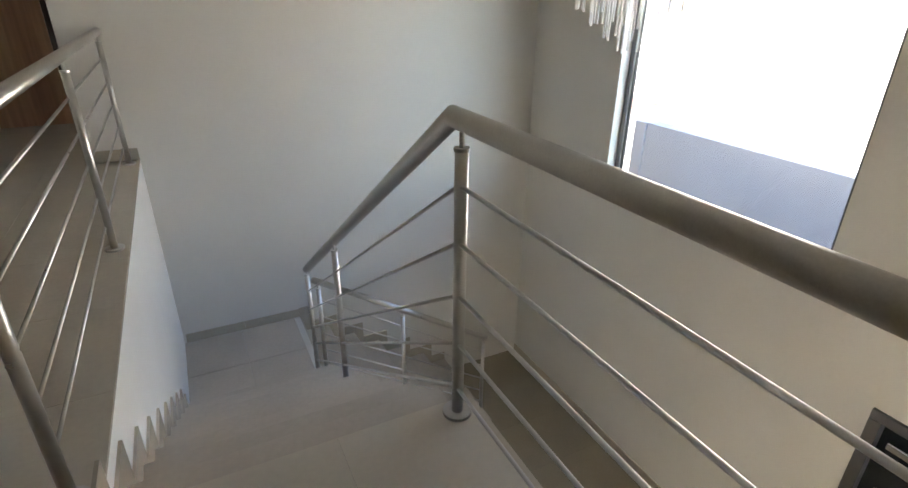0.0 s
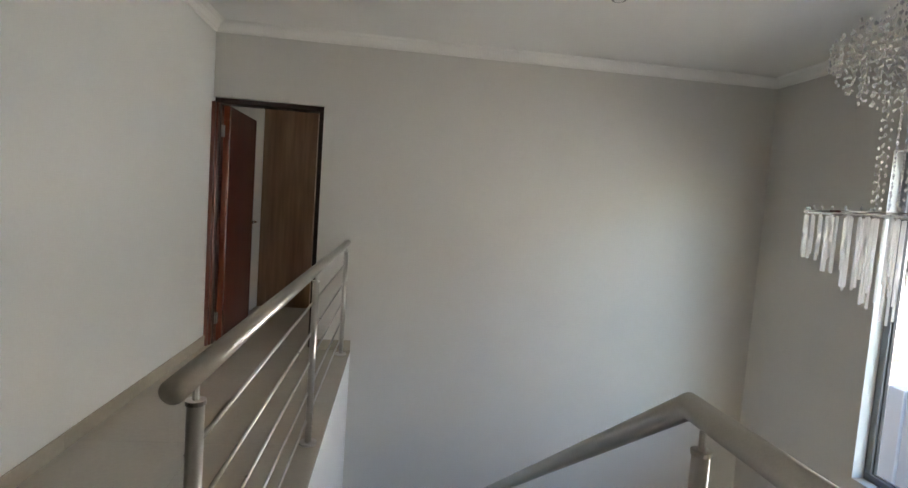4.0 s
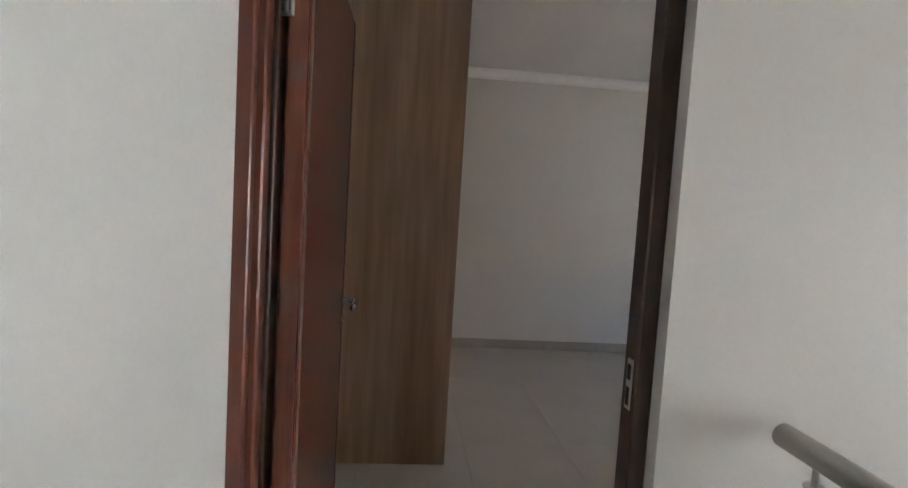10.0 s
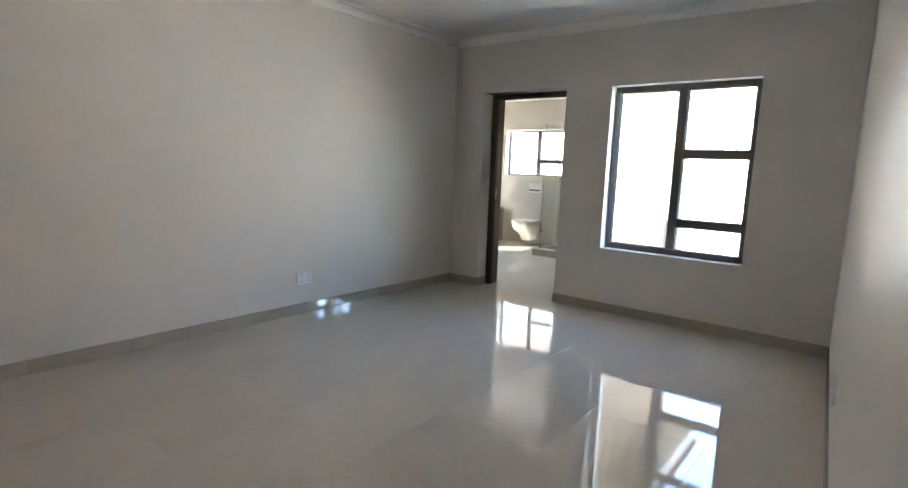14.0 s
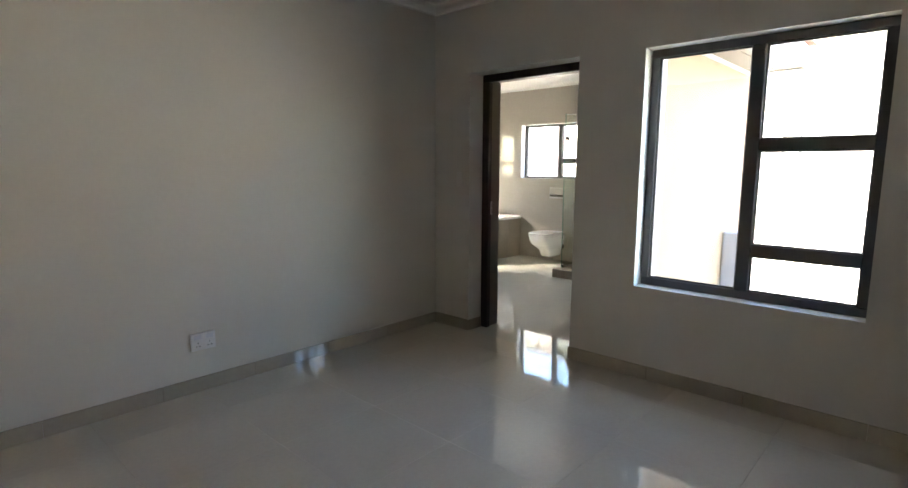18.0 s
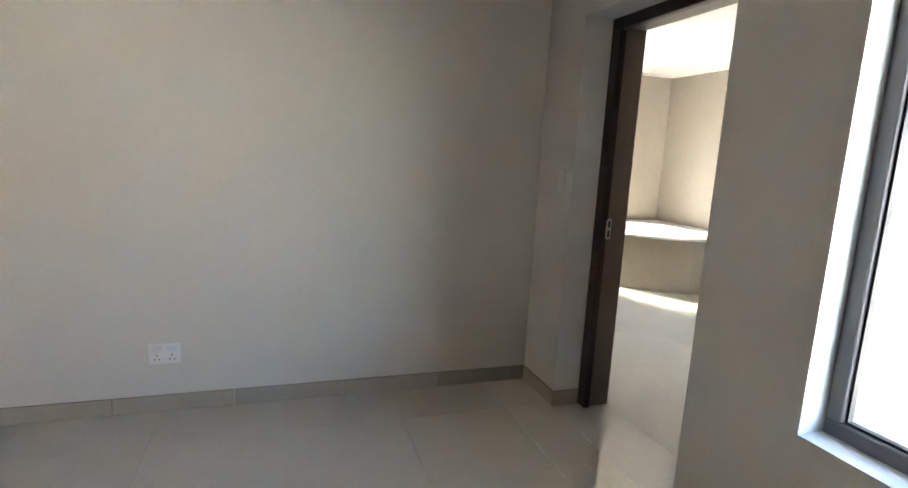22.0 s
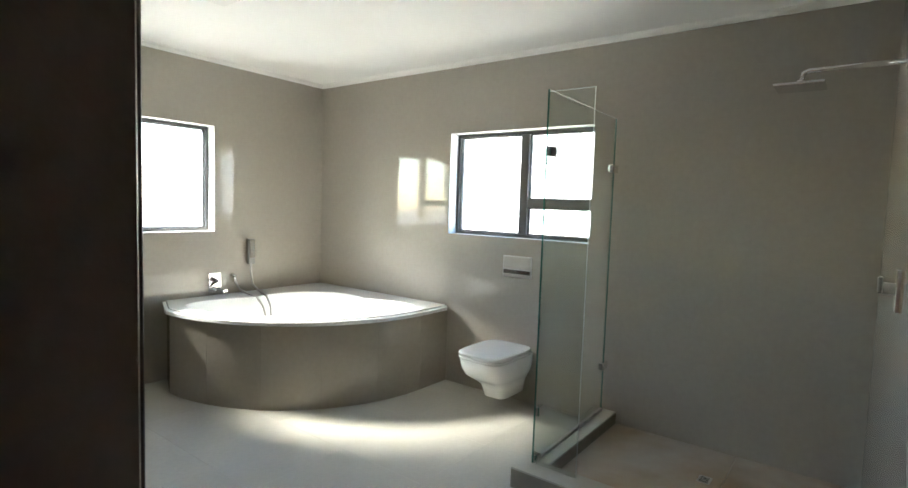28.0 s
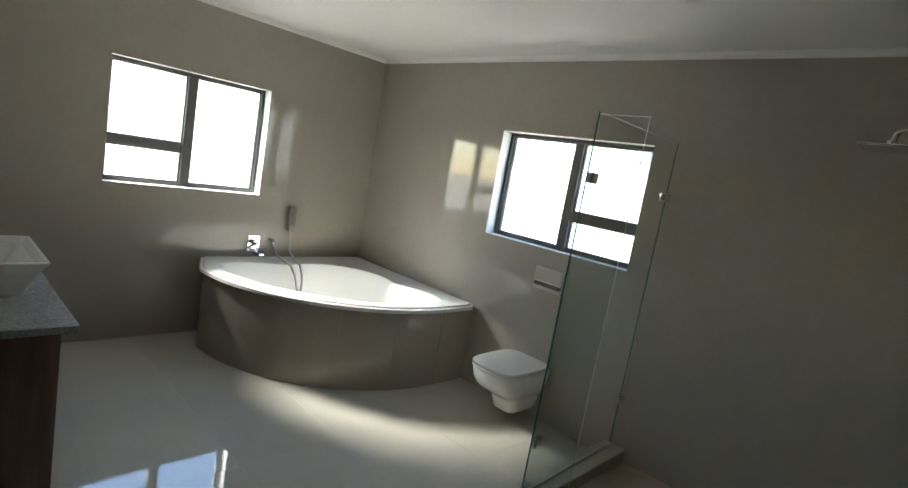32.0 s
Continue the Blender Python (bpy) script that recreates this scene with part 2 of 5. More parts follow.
GREY_PLASTER = mat("grey_plaster", (0.42, 0.43, 0.45), 0.85, var=0.06, scale=1.0, fine=0.04, bump=0.3, bump_scale=60)
HOUSE_WHITE = mat("white_house_plaster", (0.78, 0.765, 0.73), 0.8, var=0.04, scale=0.7, fine=0.03, bump=0.25, bump_scale=50)
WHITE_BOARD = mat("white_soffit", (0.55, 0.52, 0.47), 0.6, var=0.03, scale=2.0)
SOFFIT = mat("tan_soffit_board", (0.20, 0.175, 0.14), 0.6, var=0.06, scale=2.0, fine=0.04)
ROOF = mat("roof_tile", (0.26, 0.10, 0.06), 0.8, var=0.2, scale=5.0, fine=0.15, fine_scale=30)
PAVING = mat("concrete_paving", (0.46, 0.425, 0.365), 0.85, var=0.12, scale=0.6, fine=0.08, fine_scale=12, bump=0.2, bump_scale=30)
CONCRETE = mat("stair_plaster", (0.66, 0.64, 0.60), 0.7, var=0.04, scale=2.0, bump=0.1)
GLASS = glass_mat("window_glass", (0.97, 0.98, 0.98))
SHOWER_GLASS = glass_mat("shower_glass", (0.965, 0.985, 0.975))
GLASS_EDGE = mat("green_glass_edge", (0.05, 0.16, 0.13), 0.1, var=0.05)
EDGE_PALE = mat("pale_glass_edge", (0.62, 0.66, 0.62), 0.15, var=0.05)
EDGE_DULL = mat("ground_glass_edge", (0.30, 0.31, 0.27), 0.5, var=0.05)
DARK_GLASS = mat("dark_door_glass", (0.015, 0.017, 0.02), 0.06, var=0.1)
CRYSTAL = crystal_mat("cut_crystal", (0.95, 0.95, 0.94), 0.45, 0.55)
ROD = crystal_mat("seeded_glass_rod", (0.97, 0.98, 0.98), 0.92, 0.0, 0.45)
WIRE = mat("fine_wire", (0.35, 0.35, 0.34), 0.4, metal=0.6)
DIFFUSER = mat("opal_diffuser", (0.82, 0.81, 0.77), 0.35, var=0.01)

# ---- mesh helpers ----
ORIGIN = {}
SHIFT = Vector((0, 0, 0))


def thing(name, at, label, category, group="", kind=""):
    e = new(name)
    e.location = Vector(at) + SHIFT
    e.empty_display_size = 0.1
    ORIGIN[e.name] = Vector(at)
    return tagged(e, label, category, group, kind)


def part(name, bm, material, parent=None, label="", smooth=False):
    """Links a bmesh, given in world coordinates, as one mesh under a thing, a part or nothing."""
    org = ORIGIN.get(parent.name, Vector()) if parent else Vector()
    bmesh.ops.translate(bm, verts=bm.verts, vec=(-org if parent else SHIFT))
    me = bpy.data.meshes.new(name)
    bm.normal_update()
    bm.to_mesh(me)
    bm.free()
    for m in material if isinstance(material, (list, tuple)) else [material]:
        me.materials.append(m)
    if smooth:
        for p in me.polygons:
            p.use_smooth = True
    ob = new(name, me)
    ob.parent = parent
    ORIGIN[ob.name] = org
    return tagged(ob, label) if label else ob


def solid(name, bm, material, label, category, group="", kind="", smooth=False):
    ob = part(name, bm, material, None, "", smooth)
    return tagged(ob, label, category, group, kind)


def box(x0, y0, z0, x1, y1, z1, bevel=0.0, segs=1, bm=None):
    b = bmesh.new()
    bmesh.ops.create_cube(b, size=1)
    bmesh.ops.scale(b, verts=b.verts, vec=(x1 - x0, y1 - y0, z1 - z0))
    bmesh.ops.translate(b, verts=b.verts, vec=((x0 + x1) / 2, (y0 + y1) / 2, (z0 + z1) / 2))
    if bevel:
        bmesh.ops.bevel(b, geom=b.edges, offset=bevel, segments=segs, profile=0.5, affect="EDGES")
    return merge(bm, b)


def merge(bm, b):
    if bm is None:
        return b
    me = bpy.data.meshes.new("tmp")
    b.to_mesh(me)
    b.free()
    bm.from_mesh(me)
    bpy.data.meshes.remove(me)
    return bm


def tube(points, r, segs=12, bm=None, caps=True):
    """A round bar through points, mitred at its bends."""
    b = bmesh.new()
    pts = [Vector(p) for p in points]
    rings = []
    side = None
    for i, p in enumerate(pts):
        d0 = (p - pts[i - 1]).normalized() if i else (pts[1] - p).normalized()
        d1 = (pts[i + 1] - p).normalized() if i < len(pts) - 1 else d0
        d = (d0 + d1).normalized()
        if side is None:
            side = d.orthogonal().normalized()
        side = (side - d * side.dot(d)).normalized()
        up = d.cross(side)
        stretch = 1 / max(0.4, d.dot(d0))
        bend = (d1 - d0)
        bend = bend.normalized() if bend.length > 1e-4 else None
        ring = []
        for k in range(segs):
            a = 2 * math.pi * k / segs
            v = (side * math.cos(a) + up * math.sin(a)) * r
            if bend is not None:
                v += bend * v.dot(bend) * (stretch - 1)
            ring.append(b.verts.new(p + v))
        rings.append(ring)
    for r0, r1 in zip(rings, rings[1:]):
        for k in range(segs):
            b.faces.new((r0[k], r0[(k + 1) % segs], r1[(k + 1) % segs], r1[k]))
    if caps:
        b.faces.new(rings[0][::-1])
        b.faces.new(rings[-1])
    bmesh.ops.recalc_face_normals(b, faces=b.faces)
    return merge(bm, b)


def loft(rings, bm=None, cap0=True, cap1=True):
    """Skins closed rings of equal count."""
    b = bmesh.new()
    vs = [[b.verts.new(p) for p in ring] for ring in rings]
    n = len(vs[0])
    for a, c in zip(vs, vs[1:]):
        for k in range(n):
            b.faces.new((a[k], a[(k + 1) % n], c[(k + 1) % n], c[k]))
    if cap0:
        b.faces.new(vs[0][::-1])
    if cap1:
        b.faces.new(vs[-1])
    bmesh.ops.recalc_face_normals(b, faces=b.faces)
    return merge(bm, b)


def extrude_profile(profile, axis, a0, a1, bm=None):
    """A closed 2D profile in the plane across an axis, swept from a0 to a1. Axis x: profile (y, z); axis y: profile (x, z)."""
    def at(u, v, a):
        return (a, u, v) if axis == "x" else (u, a, v)
    return loft([[at(u, v, a0) for u, v in profile], [at(u, v, a1) for u, v in profile]], bm)


def wall_mesh(axis, a0, a1, u0, u1, z0, z1, holes=()):
    """A wall a0..a1 thick that runs u0..u1 along the other axis, with openings (u0, u1, z0, z1) right through it.
    Faces carry slot 0 on the low side, 1 on the high side, 2 in reveals and ends."""
    us = sorted({u0, u1, *(h[0] for h in holes), *(h[1] for h in holes)})
    zs = sorted({z0, z1, *(h[2] for h in holes), *(h[3] for h in holes)})
    us = [u for u in us if u0 <= u <= u1]
    zs = [z for z in zs if z0 <= z <= z1]

    def full(i, j):
        if not (0 <= i < len(us) - 1 and 0 <= j < len(zs) - 1):
            return False
        cu, cz = (us[i] + us[i + 1]) / 2, (zs[j] + zs[j + 1]) / 2
        return not any(h[0] < cu < h[1] and h[2] < cz < h[3] for h in holes)
    b = bmesh.new()

    def quad(c, slot):
        f = b.faces.new([b.verts.new((a, u, z) if axis == "x" else (u, a, z)) for a, u, z in c])
        f.material_index = slot
    for i in range(len(us) - 1):
        for j in range(len(zs) - 1):
            if not full(i, j):
                continue
            ua, ub, za, zb = us[i], us[i + 1], zs[j], zs[j + 1]
            quad([(a0, ua, za), (a0, ub, za), (a0, ub, zb), (a0, ua, zb)], 0)
            quad([(a1, ua, za), (a1, ub, za), (a1, ub, zb), (a1, ua, zb)], 1)
            if not full(i - 1, j):
                quad([(a0, ua, za), (a1, ua, za), (a1, ua, zb), (a0, ua, zb)], 2)
            if not full(i + 1, j):
                quad([(a0, ub, za), (a1, ub, za), (a1, ub, zb), (a0, ub, zb)], 2)
            if not full(i, j - 1):
                quad([(a0, ua, za), (a1, ua, za), (a1, ub, za), (a0, ub, za)], 2)
            if not full(i, j + 1):
                quad([(a0, ua, zb), (a1, ua, zb), (a1, ub, zb), (a0, ub, zb)], 2)
    bmesh.ops.remove_doubles(b, verts=b.verts, dist=1e-5)
    bmesh.ops.recalc_face_normals(b, faces=b.faces)
    return b


def wall(name, axis, a0, a1, u0, u1, z0, z1, holes, mats, label):
    return solid(name, wall_mesh(axis, a0, a1, u0, u1, z0, z1, holes), mats, label, "wall", kind="structure")


# ---- plan ----
CEIL_Z = 2.72
BED_X, BED_X2 = 5.222, 5.567
BED_Y0, BED_Y1 = 0.11, 4.125
SOUTH_X, SOUTH_Y = 0.95, 0.405
SHOWER_Y = 2.995
BATH_X, BATH_Y, BATH_Y0, BATH_Z = 8.76, 7.37, 2.845, 2.55
HALL_X = 5.02
LOW = -3.06
VOID_X = 2.32
STEP_Y = -3.64
GOING, RISE = 0.276, 0.18
LAND_Y = STEP_Y + 9 * GOING
LAND_Z = -10 * RISE
HW = (-3.30, -1.27, -0.44, 1.95)
BW = (1.06, 2.285, 0.616, 2.124)
ED = (2.748, 3.705, 2.135)
W1 = (6.513, 7.653, 1.165, 2.03)
W2 = (4.550, 5.764, 1.216, 2.02)
HD = (0.0, 0.905, 2.11)

# ---- walls ----
wall("wall_hall_north", "y", 0.0, BED_Y0, 0.0, HALL_X, LOW, CEIL_Z, [(HD[0], HD[1], -0.012, HD[2])], [PAINT_HALL, PAINT_BED, PAINT_HALL],
     "tall beige painted wall at the end of the stair hall")
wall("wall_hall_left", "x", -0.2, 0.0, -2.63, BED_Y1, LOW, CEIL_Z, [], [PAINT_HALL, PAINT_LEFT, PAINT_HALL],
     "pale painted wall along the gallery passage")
wall("wall_hall_return", "y", -2.63, -2.43, -3.2, -0.2, -0.24, CEIL_Z, [], [PAINT_HALL, PAINT_HALL, PAINT_HALL], "grey-beige painted return wall")
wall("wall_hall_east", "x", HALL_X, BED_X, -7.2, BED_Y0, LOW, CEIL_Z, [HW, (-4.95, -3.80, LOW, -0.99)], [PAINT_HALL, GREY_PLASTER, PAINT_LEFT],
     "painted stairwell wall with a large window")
wall("wall_hall_south", "y", -7.4, -7.2, -3.2, BED_X, LOW, CEIL_Z, [], [GREY_PLASTER, PAINT_HALL, PAINT_HALL], "painted wall behind the landing")
wall("wall_hall_west", "x", -3.4, -3.2, -7.4, -2.43, LOW, CEIL_Z, [], [GREY_PLASTER, PAINT_HALL, PAINT_HALL], "painted wall closing the upper landing")
wall("wall_stair_side", "x", 1.04, 1.24, STEP_Y, 0.0, LOW, -0.24, [], [PAINT_HALL, PAINT_FASCIA, PAINT_FASCIA], "white painted wall beside the stairs")
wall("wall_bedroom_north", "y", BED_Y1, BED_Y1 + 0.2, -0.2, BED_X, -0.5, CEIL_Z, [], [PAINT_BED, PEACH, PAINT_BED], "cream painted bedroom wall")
wall("wall_bedroom_east", "x", BED_X, BED_X2, 0.0, BATH_Y + 0.22, -3.2, CEIL_Z, [BW, (ED[0], ED[1] + 0.03, -0.012, ED[2])],
     [PAINT_BED, TILE_WALL, PAINT_LEFT], "cream painted bedroom wall with a window and the bathroom doorway")
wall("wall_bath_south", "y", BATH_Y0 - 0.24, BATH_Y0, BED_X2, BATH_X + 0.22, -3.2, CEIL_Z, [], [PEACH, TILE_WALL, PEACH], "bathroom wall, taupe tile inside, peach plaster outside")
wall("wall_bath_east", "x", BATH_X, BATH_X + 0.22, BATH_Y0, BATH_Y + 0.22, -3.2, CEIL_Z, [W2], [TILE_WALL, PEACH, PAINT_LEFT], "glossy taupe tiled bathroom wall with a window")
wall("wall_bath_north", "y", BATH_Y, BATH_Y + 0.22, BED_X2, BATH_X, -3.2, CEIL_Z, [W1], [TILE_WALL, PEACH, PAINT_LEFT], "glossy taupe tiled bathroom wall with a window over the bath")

wedge = [(SOUTH_X, BED_Y0 + 0.001), (BED_X - 0.001, BED_Y0 + 0.001), (BED_X - 0.001, SOUTH_Y)]
solid("wall_bedroom_south", loft([[(x, y, 0.0) for x, y in wedge], [(x, y, CEIL_Z - 0.001) for x, y in wedge]]), PAINT_BED,
      "cream painted bedroom wall running slightly askew", "wall", kind="structure")
bwedge = [(BED_X2 + 0.001, BATH_Y0 + 0.001), (BATH_X - 0.001, BATH_Y0 + 0.001), (BATH_X - 0.001, SHOWER_Y)]
solid("wall_shower", loft([[(x, y, 0.0) for x, y in bwedge], [(x, y, BATH_Z + 0.019) for x, y in bwedge]]), TILE_WALL,
      "glossy taupe tiled shower wall running slightly askew", "wall", kind="structure")
SOUTH_RUN = Vector((BED_X - SOUTH_X, SOUTH_Y - BED_Y0, 0))
SOUTH_TURN = Matrix.Translation((SOUTH_X, BED_Y0, 0)) @ Matrix.Rotation(math.atan2(SOUTH_RUN.y, SOUTH_RUN.x), 4, "Z")

# ---- ceilings ----
solid("ceiling_hall", box(-3.2, -7.2, CEIL_Z, HALL_X, 0.0, CEIL_Z + 0.1), CEIL, "white flat hall ceiling", "ceiling", kind="structure")
solid("ceiling_bedroom", box(0.0, BED_Y0, CEIL_Z, BED_X, BED_Y1, CEIL_Z + 0.1), CEIL, "white flat bedroom ceiling", "ceiling", kind="structure")
solid("ceiling_bathroom", box(BED_X2, BATH_Y0, BATH_Z + 0.02, BATH_X, BATH_Y, BATH_Z + 0.12), CEIL, "white flat bathroom ceiling", "ceiling", kind="structure")

COVE = [(0, 0), (0.085, 0)] + [(0.085 - 0.07 * math.sin(a), -0.085 + 0.07 * math.cos(a)) for a in [0.15, 0.5, 0.85, 1.2, 1.45]] + [(0, -0.085)]


def cornice(axis, wall_at, side, a0, a1, label, top=CEIL_Z, size=1.0):
    prof = [(wall_at + side * u * size, top + v * size) for u, v in COVE]
    solid("trim_cornice", extrude_profile(prof, axis, a0, a1), CORNICE, label, "cornice", kind="structure")


cornice("x", 0.0, -1, 0.0, HALL_X, "white coved plaster cornice in the hall")
cornice("y", 0.0, 1, -2.63, 0.0, "white coved plaster cornice in the hall")
cornice("y", HALL_X, -1, -7.2, 0.0, "white coved plaster cornice in the hall")
cornice("x", BED_Y1, -1, 0.0, BED_X, "white coved plaster cornice in the bedroom")
cb = extrude_profile([(u, CEIL_Z + v) for u, v in COVE], "x", 0.0, SOUTH_RUN.length - 0.01)
bmesh.ops.transform(cb, matrix=SOUTH_TURN, verts=cb.verts)
solid("trim_cornice", cb, CORNICE, "white coved plaster cornice in the bedroom", "cornice", kind="structure")
cornice("y", BED_X, -1, BED_Y0, BED_Y1, "white coved plaster cornice in the bedroom")
cornice("y", 0.0, 1, BED_Y0, BED_Y1, "white coved plaster cornice in the bedroom")

cornice("x", BATH_Y, -1, BED_X2, BATH_X, "slim white cornice in the bathroom", BATH_Z + 0.02, 0.4)
cornice("x", BATH_Y0, 1, BED_X2, BATH_X, "slim white cornice in the bathroom", BATH_Z + 0.02, 0.4)
cornice("y", BATH_X, -1, BATH_Y0, BATH_Y, "slim white cornice in the bathroom", BATH_Z + 0.02, 0.4)


# ---- windows ----
def window(name, axis, a, u0, u1, z0, z1, mull, transoms, lab, frame_mat=ALU, w=0.05, depth=0.06, out=1):
    """Aluminium window in the plane a of a wall. mull: a post's place or None; transoms: (u0, u1, z)."""
    w3 = thing(name, (a, (u0 + u1) / 2, z0) if axis == "x" else ((u0 + u1) / 2, a, z0), lab, "window", kind="structure")

    def bar(p, ua, ub, za, zb, d0=0.0, d1=depth, bev=0.004):
        bb = box(a + d0, ua, za, a + d1, ub, zb, bev) if axis == "x" else box(ua, a + d0, za, ub, a + d1, zb, bev)
        return part(p, bb, frame_mat, w3)
    bar("window_frame", u0, u1, z1 - w, z1)
    bar("window_frame", u0, u1, z0, z0 + w)
    bar("window_frame", u0, u0 + w, z0 + w, z1 - w)
    bar("window_frame", u1 - w, u1, z0 + w, z1 - w)
    if mull is not None:
        bar("mullion", mull - 0.036, mull + 0.036, z0 + w, z1 - w, -0.004, depth + 0.004)
    cells = [(u0 + w, u1 - w, z0 + w, z1 - w)] if mull is None else [(u0 + w, mull - 0.036, z0 + w, z1 - w), (mull + 0.036, u1 - w, z0 + w, z1 - w)]
    for ta, tb, tz in transoms:
        bar("transom", ta, tb, tz - 0.034, tz + 0.034, -0.002, depth + 0.002)
        fresh = []
        for c in cells:
            if c[0] > ta - 0.05 and c[1] < tb + 0.05 and c[2] < tz < c[3]:
                fresh += [(c[0], c[1], c[2], tz - 0.034), (c[0], c[1], tz + 0.034, c[3])]
            else:
                fresh.append(c)
        cells = fresh
    mid = depth / 2
    for ua, ub, za, zb in cells:
        g = box(a + mid - 0.003, ua - 0.008, za - 0.008, a + mid + 0.003, ub + 0.008, zb + 0.008) if axis == "x" else \
            box(ua - 0.008, a + mid - 0.003, za - 0.008, ub + 0.008, a + mid + 0.003, zb + 0.008)
        p = part("pane", g, GLASS, w3, "clear glass pane")
        p.visible_shadow = False
        for q in ((ua, ub, za, za + 0.008), (ua, ub, zb - 0.008, zb), (ua, ua + 0.008, za + 0.008, zb - 0.008), (ub - 0.008, ub, za + 0.008, zb - 0.008)):
            bb = box(a + mid - 0.012, q[0], q[2], a + mid + 0.012, q[1], q[3]) if axis == "x" else box(q[0], a + mid - 0.012, q[2], q[1], a + mid + 0.012, q[3])
            part("gasket", bb, RUBBER, p)
    return w3


window("window_1", "x", HALL_X + 0.09, *HW, None, [], "large fixed picture window in a grey aluminium frame", ALU_GREY, w=0.055)
window("window_2", "x", BED_X + 0.10, *BW, 1.672, [(BW[0] + 0.05, 1.636, 1.52), (BW[0] + 0.05, 1.636, 0.91)], "bronze aluminium bedroom window with opening lights")
window("window_3", "y", BATH_Y + 0.10, *W1, 7.08, [(W1[0] + 0.026, 7.044, 1.46)], "bronze aluminium bathroom window over the bath", w=0.026)
window("window_4", "x", BATH_X + 0.10, *W2, 5.134, [(W2[0] + 0.026, 5.098, 1.477)], "bronze aluminium bathroom window above the toilet", w=0.026)

# ---- floors ----
floor_hall = solid("floor_hall", merge(merge(box(-3.2, -7.2, -0.24, 0.0, -2.63, -0.012), box(0.0, -7.2, -0.24, 1.24, 0.0, -0.012)),
                   box(1.24, -7.2, -0.24, VOID_X, STEP_Y, -0.012)), [PAINT_FASCIA, GROUT], "gallery and landing slab with white painted edge", "floor", kind="structure")
for p in floor_hall.data.polygons:
    p.material_index = 1 if p.normal.z > 0.5 else 0
floor_bedroom = solid("floor_bedroom", merge(box(0.0, BED_Y0, -0.24, BED_X, BED_Y1, -0.012), box(0.001, 0.002, -0.012 - 0.01, HD[1], BED_Y0, -0.012)), GROUT, "bedroom floor of polished beige porcelain tiles", "floor", kind="structure")
floor_bathroom = solid("floor_bathroom", merge(box(BED_X2, BATH_Y0, -0.24, BATH_X, BATH_Y, -0.012), box(BED_X, ED[0], -0.022, BED_X2, ED[1] + 0.03, -0.012)), GROUT_BATH, "bathroom floor of polished cream porcelain tiles", "floor", kind="structure")
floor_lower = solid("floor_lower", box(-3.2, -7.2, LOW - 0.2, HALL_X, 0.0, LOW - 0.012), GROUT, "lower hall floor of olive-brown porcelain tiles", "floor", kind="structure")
ground = solid("ground", box(-400, -400, -3.6, 400, 400, -3.35), PAVING, "pale sunlit paved ground around the house", "ground", kind="structure")


def skirting(axis, at, side, a0, a1, z, label, h=0.09, step=0.6, group=""):
    """A row of skirting tiles on a wall."""
    s = thing("baseboard", (at, a0, z) if axis == "y" else (a0, at, z), label, "skirting", kind="structure")
    n = max(1, round((a1 - a0) / step))
    w = (a1 - a0) / n
    for i in range(n):
        p0, p1 = a0 + i * w + 0.001, a0 + (i + 1) * w - 0.001
        lo, hi = sorted((at, at + side * 0.011))
        part("tile", box(lo, p0, z, hi, p1, z + h, 0.002) if axis == "y" else box(p0, lo, z, p1, hi, z + h, 0.002), SKIRT, s)


LAB = "row of glossy beige skirting tiles along the wall"
skirting("y", 0.0, 1, -2.63, -0.001, 0.0, LAB)
skirting("x", -2.63, -1, -3.2, 0.011, 0.0, LAB)
skirting("x", 0.0, -1, HD[1], 1.24, 0.0, LAB)
skirting("x", BED_Y1, -1, 0.61, BED_X, 0.0, LAB)
skirting("y", BED_X, -1, SOUTH_Y + 0.012, ED[0], 0.0, LAB)
skirting("y", BED_X, -1, ED[1] + 0.03, BED_Y1 - 0.011, 0.0, LAB)
skirting("x", ED[1] + 0.03, -1, BED_X - 0.011, BED_X + 0.159, 0.0, "short skirting tile returning into the doorway")
skirting("x", ED[0], 1, BED_X - 0.011, BED_X + 0.159, 0.0, "short skirting tile returning into the doorway")
south_skirting = thing("baseboard", (SOUTH_X, BED_Y0, 0), LAB, "skirting", kind="structure")
for i in range(7):
    tb = box(i * 0.61 + 0.03, 0.0, 0.0, (i + 1) * 0.61 + 0.028, 0.011, 0.09, 0.002)
    bmesh.ops.transform(tb, matrix=SOUTH_TURN, verts=tb.verts)
    part("tile", tb, SKIRT, south_skirting)
skirting("x", 0.0, -1, 1.26, VOID_X, LAND_Z, LAB)
skirting("y", HALL_X, -1, -3.80, -0.001, LOW, "row of dark skirting tiles in the lower hall")

# ---- staircase ----
stair = thing("staircase", (1.75, -2.4, LAND_Z), "tiled concrete staircase turning at a landing", "staircase")


def sawtooth(n, a0, z0):
    top = [(a0, z0 - RISE - 0.02)]
    for i in range(1, n + 1):
        top += [(a0 + GOING * (i - 1), z0 - RISE * i - 0.02), (a0 + GOING * i, z0 - RISE * i - 0.02)]
    return top[1:]


